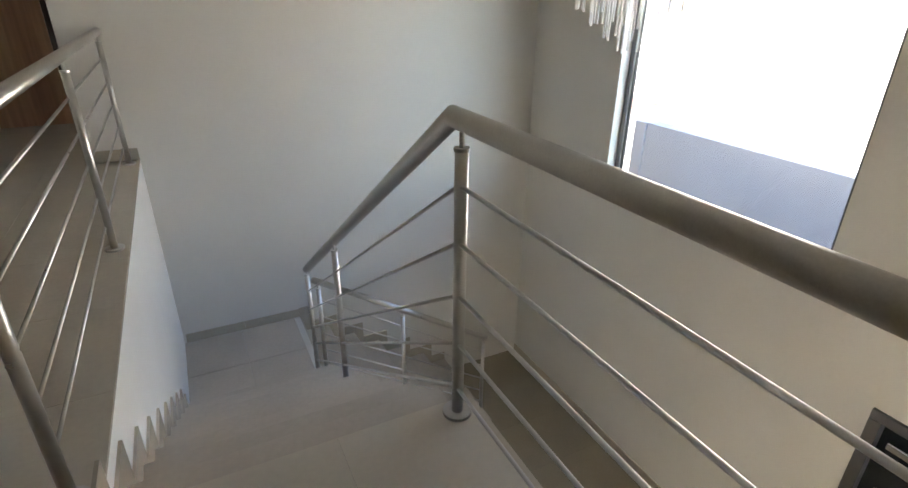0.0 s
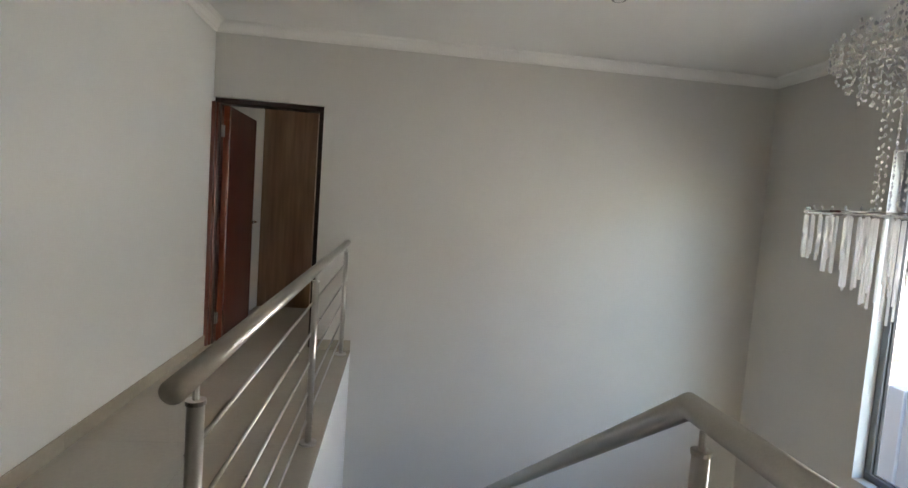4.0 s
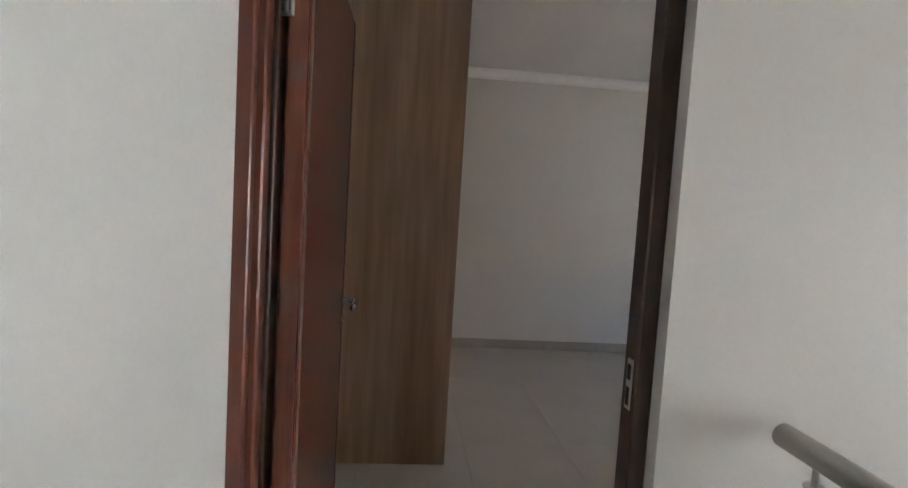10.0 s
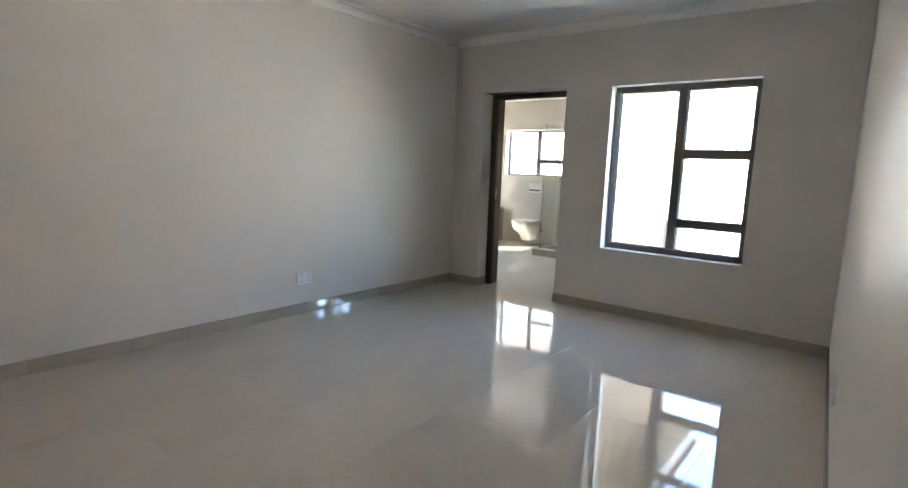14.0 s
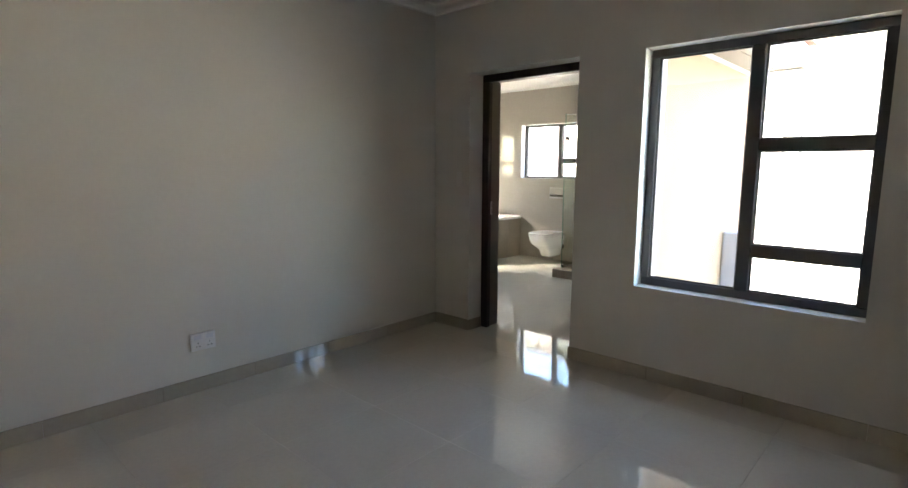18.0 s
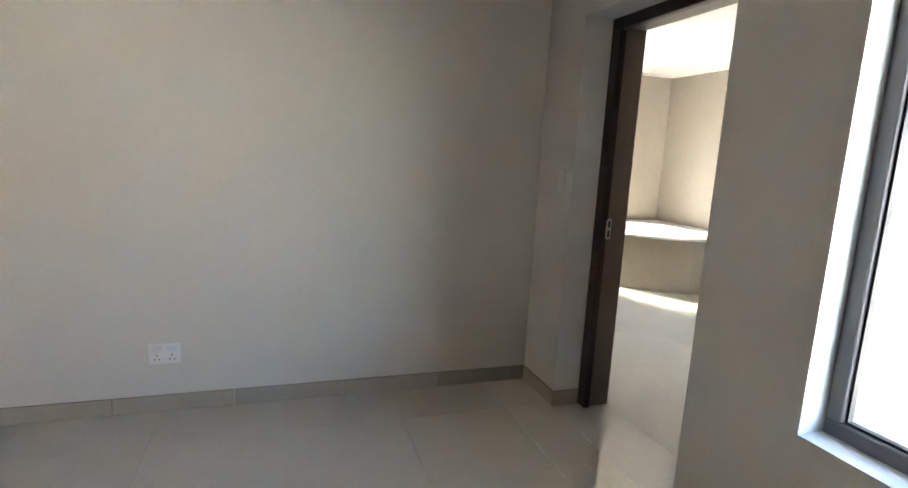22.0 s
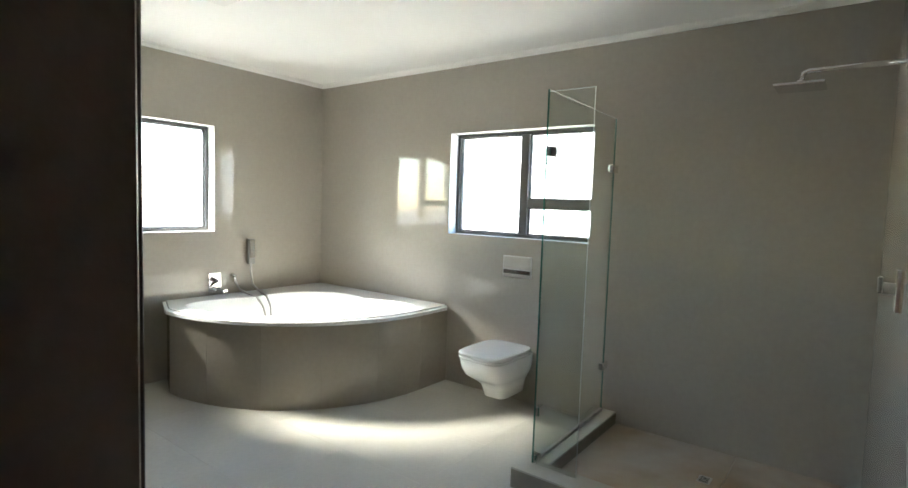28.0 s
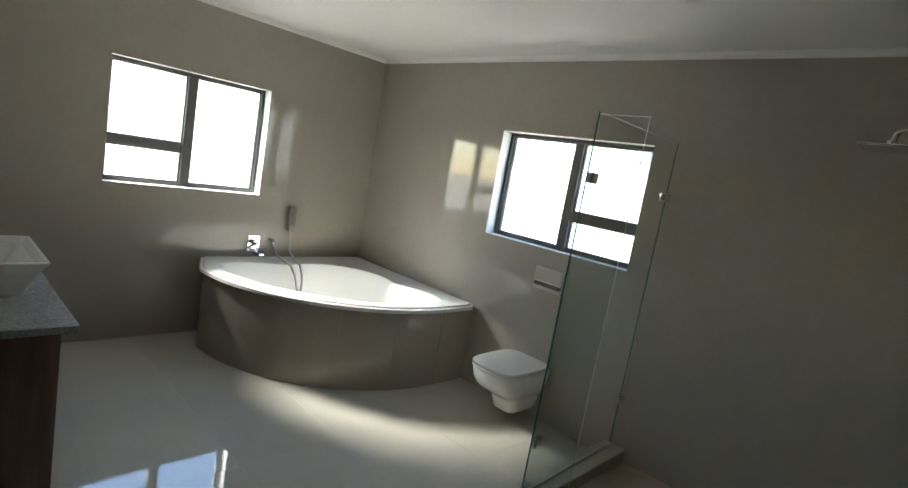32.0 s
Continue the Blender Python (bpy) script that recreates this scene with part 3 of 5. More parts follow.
f1 = sawtooth(9, STEP_Y, 0.0) + [(LAND_Y, LAND_Z - 0.30), (STEP_Y + 0.05, -0.26 - 0.2), (STEP_Y, -0.24)]
part("flight", extrude_profile(f1, "x", 1.24, VOID_X), CONCRETE, stair, "plastered concrete flight")
part("landing_slab", box(1.24, LAND_Y, LAND_Z - 0.3, VOID_X, 0.0, LAND_Z - 0.02), CONCRETE, stair)
f2 = sawtooth(6, VOID_X, LAND_Z) + [(VOID_X + 6 * GOING, LOW - 0.01), (VOID_X + 5.0 * GOING, LOW - 0.01), (VOID_X, LAND_Z - 0.30)]
part("flight", extrude_profile(f2, "y", LAND_Y, 0.0), CONCRETE, stair, "plastered concrete flight")
for i in range(1, 10):
    y0, z = STEP_Y + GOING * (i - 1), -RISE * i
    part("tread", box(1.24, y0 - 0.008, z - 0.02, VOID_X + 0.012, y0 + GOING, z, 0.003), TILE_STEP, stair)
    part("riser", box(1.24, y0, z, VOID_X + 0.004, y0 + 0.012, z + RISE - 0.02), TILE_STEP, stair)
    sk = box(1.24, y0, z, 1.252, y0 + GOING, z + 0.10)
    part("step_skirting", box(1.24, y0, z + 0.10, 1.252, y0 + 0.10, z + RISE + 0.10, bm=sk), SKIRT, stair)
part("riser", box(1.24, LAND_Y, LAND_Z, VOID_X + 0.004, LAND_Y + 0.012, LAND_Z + RISE - 0.02), TILE_STEP, stair)
for i in range(2):
    for j in range(2):
        part("landing_tile", box(1.24 + 0.51 * i + 0.001, LAND_Y + 0.578 * j + 0.001, LAND_Z - 0.02, 1.24 + 0.51 * (i + 1) - 0.001, LAND_Y + 0.578 * (j + 1) - 0.001, LAND_Z, 0.002), TILE_STEP, stair)
for i in range(1, 7):
    x0, z = VOID_X + GOING * (i - 1), LAND_Z - RISE * i
    part("tread", box(x0 - 0.008, LAND_Y - 0.012, z - 0.02, x0 + GOING, 0.0, z, 0.003), TILE_STEP, stair)
    part("riser", box(x0, LAND_Y - 0.004, z, x0 + 0.012, 0.0, z + RISE - 0.02), TILE_STEP, stair)
    sk = box(x0, -0.012, z, x0 + GOING, 0.0, z + 0.10)
    part("step_skirting", box(x0, -0.012, z + 0.10, x0 + 0.10, 0.0, z + RISE + 0.10, bm=sk), SKIRT, stair)
x0 = VOID_X + GOING * 6
part("riser", box(x0, LAND_Y - 0.004, LOW, x0 + 0.012, 0.0, LOW + RISE - 0.02), TILE_STEP, stair)


# ---- balustrades ----
def post(rail, x, y, z0, z1, r=0.0185):
    p = part("post", tube([(x, y, z0 + 0.012), (x, y, z1 - 0.07)], r, 14), STEEL, rail, smooth=True)
    part("base_plate", tube([(x, y, z0), (x, y, z0 + 0.012)], 0.047, 20), STEEL, p)
    part("cap", tube([(x, y, z1 - 0.07), (x, y, z1 - 0.060)], r + 0.003, 14), STEEL, p)
    part("pin", tube([(x, y, z1 - 0.060), (x, y, z1 - 0.02)], 0.0075, 8), STEEL, p)
    return p


gallery_rail = thing("gallery_balustrade", (1.17, -1.85, 0.0), "satin steel balustrade with slim rails along the gallery edge", "railing")
part("handrail", tube([(1.17, -3.685, 0.962), (1.17, -0.035, 0.962)], 0.026, 20), SATIN, gallery_rail, "round satin handrail", smooth=True)
for y in (-3.56, -1.84, -0.135):
    post(gallery_rail, 1.17, y, 0.0, 0.960)
for z in (0.128, 0.282, 0.450, 0.610, 0.775):
    part("rail", tube([(1.155, -3.56, z), (1.155, -0.135, z)], 0.0065, 8), STEEL, gallery_rail, smooth=True)

SX = 2.265
stair_rail = thing("stair_balustrade", (SX, STEP_Y, 0.0), "satin steel balustrade of the landing and the upper flight", "railing")
TOP, LOWEND = (SX, -3.60, 0.935), (SX, -1.06, -0.735)
part("handrail", tube([(SX, -7.1, 0.935), TOP, LOWEND], 0.0295, 20), SATIN, stair_rail, "round satin handrail bent down the stairs", smooth=True)
for y, z in ((-6.8, 0.0), (-5.25, 0.0), (-3.70, 0.0)):
    post(stair_rail, SX - 0.025, y, z, 0.937)
SLOPE = (LOWEND[2] - TOP[2]) / (LOWEND[1] - TOP[1])
post(stair_rail, SX - 0.01, -2.10, -RISE * 6, TOP[2] + SLOPE * (-2.10 - TOP[1]))
post(stair_rail, SX - 0.01, -1.09, LAND_Z, TOP[2] + SLOPE * (-1.11 - TOP[1]))
for d in (0.160, 0.327, 0.496, 0.661, 0.829):
    part("rail", tube([(SX - 0.03, -6.8, TOP[2] - d), (SX - 0.03, -3.70, TOP[2] - d)], 0.0065, 8), STEEL, stair_rail, smooth=True)
    part("rail", tube([(SX - 0.03, -3.70, TOP[2] - d), (SX - 0.01, -1.11, TOP[2] - d + SLOPE * 2.55)], 0.0065, 8), STEEL, stair_rail, smooth=True)

lower_rail = thing("lower_stair_balustrade", (2.33, -1.06, LAND_Z), "satin steel balustrade of the lower flight", "railing")
R0, R1 = Vector((2.30, -1.06, -0.84)), Vector((3.93, -1.06, -1.885))
part("handrail", tube([R0, R1], 0.026, 16), STEEL, lower_rail, smooth=True)
L2 = (R1.z - R0.z) / (R1.x - R0.x)
for x, zb in ((2.335, LAND_Z - RISE), (3.05, LAND_Z - 3 * RISE), (3.90, LAND_Z - 6 * RISE)):
    post(lower_rail, x, -1.06, zb, R0.z + L2 * (x - R0.x), 0.019)
for d in (0.19, 0.355, 0.52, 0.68, 0.82):
    part("rail", tube([(2.335, -1.06, R0.z - d), (3.90, -1.06, R0.z - d + L2 * 1.6)], 0.0065, 8), STEEL, lower_rail, smooth=True)


# ---- doors ----
def lever(parent, base, out, along, label="chrome lever handle"):
    """A lever on a round rose. out: away from the leaf; along: the way the lever points."""
    base, out, along = Vector(base), Vector(out), Vector(along)
    up = Vector((0, 0, 1))
    h = part("handle", tube([base, base + out * 0.010], 0.026, 20), CHROME, parent, label, smooth=False)
    part("lever", tube([base + out * 0.010, base + out * 0.050, base + out * 0.056 + along * 0.02, base + out * 0.056 + along * 0.10, base + out * 0.054 + along * 0.125 - up * 0.004], 0.0095, 12), CHROME, h, smooth=True)
    part("keyhole_rose", tube([base - up * 0.072, base - up * 0.072 + out * 0.008], 0.024, 20), CHROME, h)
    part("key_cylinder", tube([base - up * 0.072 + out * 0.008, base - up * 0.072 + out * 0.016], 0.009, 12), CHROME, h)


# entrance of the bedroom
d1 = thing("door_1", (0.05, 0.05, 0.0), "open mahogany bedroom door in a dark wooden frame", "door", kind="structure")
part("door_frame", box(0.0, -0.012, 0.0, 0.045, 0.15, HD[2] - 0.045, 0.004), JAMB, d1, "reddish brown wooden jamb")
part("architrave", box(-0.010, -0.042, 0.0, 0.030, -0.0122, HD[2] - 0.045, 0.003), JAMB, d1, "smooth reddish brown architrave")
part("door_frame", box(HD[1] - 0.042, 0.042, 0.0, HD[1], 0.11, HD[2] - 0.045, 0.004), WENGE, d1, "dark brown wooden jamb")
part("door_frame", box(0.0, 0.04, HD[2] - 0.045, HD[1], 0.15, HD[2], 0.004), WENGE, d1, "dark brown wooden head")
part("door_stop", box(0.045, 0.03, 0.0, 0.055, 0.050, HD[2] - 0.045, 0.002), WENGE, d1)
leaf = part("leaf", box(0.060, 0.092, 0.008, 0.104, 0.965, 2.058, 0.003), MAHOGANY, d1, "flush mahogany veneer leaf standing open")
part("lipping", box(0.1042, 0.094, 0.010, 0.1075, 0.129, 2.054, 0.001), MAHOGANY_EDGE, leaf)
part("lipping", box(0.060, 0.0885, 0.010, 0.104, 0.0918, 2.054, 0.001), MAHOGANY_EDGE, leaf)
part("lipping", box(0.1042, 0.928, 0.010, 0.1075, 0.963, 2.054, 0.001), MAHOGANY, leaf)
for z in (0.22, 1.84):
    hg = part("hinge", box(0.046, 0.056, z - 0.05, 0.062, 0.092, z + 0.05, 0.002), GUNMETAL, d1, "dull steel butt hinge")
    part("knuckle", tube([(0.066, 0.086, z - 0.05), (0.066, 0.086, z + 0.05)], 0.007, 10), GUNMETAL, hg)
lever(leaf, (0.104, 0.905, 1.035), (1, 0, 0), (0, -1, 0))
lever(leaf, (0.060, 0.905, 1.035), (-1, 0, 0), (0, -1, 0))
kp = part("strike_plate", box(HD[1] - 0.045, 0.058, 0.97, HD[1] - 0.041, 0.086, 1.088, 0.001), NICKEL, d1, "pale nickel strike plate")
part("latch_hole", box(HD[1] - 0.0465, 0.064, 1.04, HD[1] - 0.0448, 0.080, 1.075), DARK_HOLE, kp)
part("latch_hole", box(HD[1] - 0.0465, 0.064, 0.98, HD[1] - 0.0448, 0.080, 1.022), DARK_HOLE, kp)

# doorway of the bathroom: the frame stands deep in the wall, behind plastered reveals
d2 = thing("door_2", (BED_X, 2.84, 0.0), "open mahogany bathroom door in a dark wooden frame", "door", kind="structure")
FX0, FX1, NY, SY = BED_X + 0.16, BED_X + 0.20, ED[1] + 0.03, ED[0]
HZ = ED[2]
for y0, y1 in ((NY - 0.075, NY), (SY, SY + 0.05)):
    part("door_frame", box(FX0, y0, 0.0, FX1, y1, HZ - 0.06, 0.004), WENGE, d2, "dark brown wooden jamb")
part("door_frame", box(FX1, NY - 0.055, 0.0, BED_X2 - 0.012, NY, HZ - 0.045, 0.003), LINING, d2, "brown wooden rebate")
part("door_frame", box(FX1, SY, 0.0, BED_X2 - 0.012, SY + 0.03, HZ - 0.045, 0.003), WENGE, d2, "dark brown wooden rebate")
part("door_frame", box(FX0, SY, HZ - 0.06, FX1, NY, HZ, 0.004), WENGE, d2, "dark brown wooden head")
part("door_frame", box(FX1, SY, HZ - 0.045, BED_X2 - 0.012, NY, HZ, 0.003), LINING, d2, "brown wooden head rebate")
for y in (NY - 0.012, SY + 0.004):
    part("architrave", box(BED_X2 - 0.0115, y - 0.004, 0.0, BED_X2 + 0.008, y + 0.012, HZ - 0.05, 0.002), WENGE, d2)
sp = part("strike_plate", box(FX1 + 0.002, NY - 0.0585, 0.985, FX1 + 0.034, NY - 0.0545, 1.098, 0.001), NICKEL, d2, "pale nickel strike plate")
part("lip", box(FX1 - 0.010, NY - 0.0765, 0.99, FX1 + 0.001, NY - 0.0735, 1.093, 0.001), NICKEL, sp)
part("latch_hole", box(FX1 + 0.008, NY - 0.0600, 1.05, FX1 + 0.026, NY - 0.0583, 1.086), DARK_HOLE, sp)
part("latch_hole", box(FX1 + 0.008, NY - 0.0600, 0.995, FX1 + 0.026, NY - 0.0583, 1.034), DARK_HOLE, sp)
lf = bmesh.new()
lf = box(0, -0.036, 0.008, 0.775, 0.0, 2.04, 0.003, bm=lf)
bmesh.ops.rotate(lf, verts=lf.verts, cent=(0, 0, 0), matrix=Matrix.Rotation(radians(5.3), 3, "Z"))
bmesh.ops.translate(lf, verts=lf.verts, vec=(5.485, 2.882, 0))
leaf2 = part("leaf", lf, MAHOGANY, d2, "flush mahogany veneer leaf standing open")
lever(leaf2, (6.1934, 2.9477, 1.085), (-0.0924, 0.9957, 0), (-0.9957, -0.0924, 0))
for z in (0.22, 1.04, 1.84):
    hg = part("hinge", box(5.458, 2.812, z - 0.05, 5.484, 2.846, z + 0.05, 0.002), STEEL, d2, "steel butt hinge")

# entrance below the stairwell window
d3 = thing("door_3", (HALL_X, -4.37, LOW), "dark framed entrance door in the lower hall", "door", kind="structure")
part("door_frame", box(HALL_X - 0.02, -3.87, LOW, HALL_X + 0.1, -3.80, -1.06, 0.004), ALU, d3)
part("door_frame", box(HALL_X - 0.02, -4.95, LOW, HALL_X + 0.1, -4.88, -1.06, 0.004), ALU, d3)
part("door_frame", box(HALL_X - 0.02, -4.95, -1.06, HALL_X + 0.1, -3.80, -0.99, 0.004), ALU, d3)
dl = part("leaf", box(HALL_X + 0.03, -4.875, LOW + 0.01, HALL_X + 0.07, -3.875, -1.065, 0.003), DARK_GLASS, d3, "dark glazed leaf")
part("handle", tube([(HALL_X + 0.03, -3.97, -2.0), (HALL_X - 0.02, -3.97, -2.0), (HALL_X - 0.02, -3.97, -1.5), (HALL_X + 0.03, -3.97, -1.5)], 0.012, 10), CHROME, dl, smooth=True)
part("door_closer", box(HALL_X - 0.02, -4.1, -1.20, HALL_X + 0.03, -3.93, -1.15, 0.006), CHROME, dl)

# ---- bedroom wardrobe ----
wd = thing("wardrobe", (0.3, 2.88, 0.0), "tall built-in oak laminate wardrobe against the wall", "wardrobe")
WX, WY0, WY1, WZ = 0.585, 1.705, BED_Y1 - 0.004, 2.60
part("side_panel", box(0.004, WY0, 0.0, WX + 0.02, WY0 + 0.018, WZ, 0.001), OAK, wd, "oak laminate end panel")
part("body", box(0.004, WY0 + 0.018, 0.0, WX - 0.002, WY1, WZ), OAK, wd)
nd = 4
dw = (WY1 - WY0 - 0.02) / nd
for i in range(nd):
    y0 = WY0 + 0.020 + i * dw
    dr = part("door", box(WX, y0 + 0.002, 0.08, WX + 0.018, y0 + dw - 0.002, 2.06, 0.0015), OAK, wd)
    hy = y0 + dw - 0.05 if i % 2 == 0 else y0 + 0.05
    part("handle", tube([(WX + 0.018, hy, 0.96), (WX + 0.045, hy, 0.965), (WX + 0.045, hy, 1.155), (WX + 0.018, hy, 1.16)], 0.005, 8), CHROME, dr, "slim chrome handle", smooth=True)
    dr = part("door", box(WX, y0 + 0.002, 2.064, WX + 0.018, y0 + dw - 0.002, WZ - 0.02, 0.0015), OAK, wd)
    part("handle", tube([(WX + 0.018, hy, 2.10), (WX + 0.045, hy, 2.105), (WX + 0.045, hy, 2.235), (WX + 0.018, hy, 2.24)], 0.005, 8), CHROME, dr, "slim chrome handle", smooth=True)


# ---- sockets and switches ----
def socket(x, y, z, face, label):
    """A double wall socket. face: -1 looks to -y, 1 to +y."""
    s = thing("wall_socket", (x, y, z), label, "socket")
    y0, y1 = sorted((y, y + face * 0.016))
    part("back_plate", box(x - 0.075, y0, z - 0.054, x + 0.075, y1, z + 0.054, 0.004, 2), PLASTIC, s)
    ya, yb = sorted((y + face * 0.0155, y + face * 0.018))
    yc, yd = sorted((y + face * 0.0175, y + face * 0.0186))
    ye, yf = sorted((y + face * 0.0155, y + face * 0.021))
    for dx in (-0.035, 0.035):
        o = part("outlet", box(x + dx - 0.032, ya, z - 0.046, x + dx + 0.032, yb, z + 0.010, 0.002), PLASTIC, s)
        for ox, oz in ((0.0, -0.006), (-0.011, -0.028), (0.011, -0.028)):
            part("hole", box(x + dx + ox - 0.003, yc, z + oz - 0.003, x + dx + ox + 0.003, yd, z + oz + 0.003), DARK_HOLE, o)
        part("rocker", box(x + dx - 0.022, ye, z + 0.016, x + dx + 0.022, yf, z + 0.042, 0.002), PLASTIC_BLUE, s, "pale bluish rocker")
    return s


socket(3.165, BED_Y1, 0.318, -1, "white double wall socket low on the cream wall")
near_socket = socket(0.0, 0.0, 0.34, 1, "white double wall socket low on the askew cream wall")
near_socket.matrix_world = SOUTH_TURN @ Matrix.Translation((2.52, 0.0, 0.34))
sw = thing("light_switch", (BED_X, 3.84, 1.29), "ivory light switch beside the bathroom doorway", "switch")
part("plate", box(BED_X - 0.008, 3.805, 1.225, BED_X, 3.875, 1.35, 0.003), SWITCH_PLASTIC, sw)
part("rocker", box(BED_X - 0.013, 3.825, 1.26, BED_X - 0.008, 3.855, 1.315, 0.002), SWITCH_PLASTIC, sw)

# ---- bathroom: corner bath ----
# the bathroom's things are laid out from its own corner
SHIFT = Vector((0.10, 0, 0))
EAST_X, WEST_X = BATH_X - SHIFT.x, BED_X2 - SHIFT.x


def arc(cx, cy, r, a0, a1, n):
    return [(cx + r * math.cos(radians(a0 + (a1 - a0) * i / n)), cy + r * math.sin(radians(a0 + (a1 - a0) * i / n))) for i in range(n + 1)]


TX, TY, TR, TZ = 8.335, 7.045, 1.335, 0.626
FLARE = 0.13

bath = thing("corner_bath", (7.9, 6.6, 0.0), "white acrylic corner bath in a bowed taupe tiled surround", "bath")
# tiled surround in upright strips
NSEG = 5
for i in range(NSEG):
    a0, a1 = 180 + 90 * i / NSEG + 0.012, 180 + 90 * (i + 1) / NSEG - 0.012
    ring = arc(TX, TY, TR - 0.035, a0, a1, 10) + arc(TX, TY, TR - 0.05, a1, a0, 10)
    part("tile", loft([[(x, y, 0.0) for x, y in ring], [(x, y, TZ - 0.035) for x, y in ring]]), TILE_APRON, bath)
end = [(TX - TR + 0.035, TY + 0.002), (TX - TR + 0.035 + FLARE, BATH_Y), (TX - TR + 0.05 + FLARE, BATH_Y), (TX - TR + 0.05, TY + 0.002)]
part("tile", loft([[(x, y, 0.0) for x, y in end], [(x, y, TZ - 0.035) for x, y in end]]), TILE_APRON, bath)
part("tile", box(TX + 0.002, TY - TR + 0.035, 0.0, EAST_X, TY - TR + 0.05, TZ - 0.035), TILE_APRON, bath)


def in_bowl(x, y):
    """Whether a place lies inside the bath's hollow: a long oval behind the bowed front with a round bulge towards the corner."""
    u, v = (x - y - 1.31) / math.sqrt(2), (x + y - 14.41) / math.sqrt(2)
    oval = (u / 0.86) ** 2 + ((v + 0.10) / 0.40) ** 2 < 1
    bulge = u * u + (v - 0.10) ** 2 < 0.46 ** 2
    return (oval or bulge) and (x - TX) ** 2 + (y - TY) ** 2 < (TR - 0.13) ** 2 and x < EAST_X - 0.13 and y < BATH_Y - 0.15


def hollow(t):
    """The bath's inner outline, from its rim (t 1) to its middle (t 0)."""
    cx, cy = 7.86, 6.55
    out = []
    n = 112
    for k in range(n):
        a = 2 * math.pi * k / n
        r = 0.2
        while r < 1.6 and in_bowl(cx + math.cos(a) * r, cy + math.sin(a) * r):
            r += 0.005
        out.append((cx + math.cos(a) * r * t, cy + math.sin(a) * r * t))
    for _ in range(2):
        out = [tuple((Vector(out[i - 1]) + 2 * Vector(out[i]) + Vector(out[(i + 1) % n])) / 4) for i in range(n)]
    return out


def outer(inset, gap):
    """The rim's outer outline, sampled like hollow()."""
    cx, cy = 7.86, 6.55
    n = 112
    pts = []
    for k in range(n):
        a = 2 * math.pi * k / n
        d = Vector((math.cos(a), math.sin(a)))
        best = 9.0
        for lim, c, s in ((EAST_X - gap, cx, d.x), (BATH_Y - gap, cy, d.y)):
            if s > 1e-6:
                best = min(best, (lim - c) / s)
        for lim, c, s in ((TX - TR + inset, cx, d.x), (TY - TR + inset, cy, d.y)):
            if s < -1e-6:
                best = min(best, (lim - c) / s)
        o = Vector((cx - TX, cy - TY))
        bq = o.dot(d)
        cq = o.dot(o) - (TR - inset) ** 2
        hit = -bq + math.sqrt(max(0.0, bq * bq - cq))
        p = Vector((cx, cy)) + d * best
        if p.x < TX and p.y < TY:
            best = min(best, hit)
        p = Vector((cx + d.x * best, cy + d.y * best))
        if p.y > TY:
            p.x = max(p.x, TX - TR + inset + FLARE * (p.y - TY) / (BATH_Y - TY))
        pts.append((p.x, p.y))
    return pts


def at(ring, z):
    return [(x, y, z) for x, y in ring]


part("lip", loft([at(outer(0.012, 0.002), TZ - 0.036), at(outer(0.0, 0.001), TZ - 0.031), at(outer(0.0, 0.001), TZ - 0.009), at(outer(0.004, 0.002), TZ - 0.004),
                  at(outer(0.028, 0.012), TZ - 0.003), at(outer(0.030, 0.014), TZ - 0.012)], cap0=False, cap1=False), ACRYLIC, bath, "white rolled lip")
part("deck", loft([at(outer(0.030, 0.014), TZ - 0.014), at(outer(0.033, 0.016), TZ + 0.003), at(outer(0.037, 0.018), TZ + 0.006), at(hollow(1.012), TZ + 0.006),
                   at(hollow(1.0), TZ + 0.001)], cap0=False, cap1=False), ACRYLIC, bath, "white acrylic deck")
part("bowl", loft([at(hollow(1.0), TZ + 0.001), at(hollow(0.985), TZ - 0.02), at(hollow(0.96), TZ - 0.13), at(hollow(0.92), TZ - 0.27), at(hollow(0.87), TZ - 0.36),
                   at(hollow(0.78), TZ - 0.41), at(hollow(0.55), TZ - 0.425), at(hollow(0.05), TZ - 0.43)], cap0=False), ACRYLIC, bath, "deep white acrylic bowl", smooth=True)
part("waste", tube([(7.86, 6.55, TZ - 0.428), (7.86, 6.55, TZ - 0.424)], 0.035, 20), CHROME, bath)
part("overflow", tube([(7.30, 6.86, TZ - 0.12), (7.315, 6.852, TZ - 0.12)], 0.03, 20), CHROME, bath)

# ---- bath mixer and hand shower ----
mix = thing("bath_mixer", (7.555, BATH_Y, 0.73), "chrome wall bath mixer with a square plate", "tap")
part("plate", box(7.50, BATH_Y - 0.008, 0.655, 7.61, BATH_Y, 0.815, 0.003), CHROME, mix)
part("body", tube([(7.555, BATH_Y - 0.008, 0.755), (7.555, BATH_Y - 0.05, 0.755)], 0.024, 20), CHROME, mix, smooth=False)
part("lever", tube([(7.555, BATH_Y - 0.055, 0.755), (7.525, BATH_Y - 0.075, 0.748), (7.475, BATH_Y - 0.085, 0.728)], 0.011, 12), GUNMETAL, mix, "dark chrome lever", smooth=True)
part("spout", box(7.535, BATH_Y - 0.17, 0.672, 7.578, BATH_Y - 0.008, 0.692, 0.004), CHROME, mix)
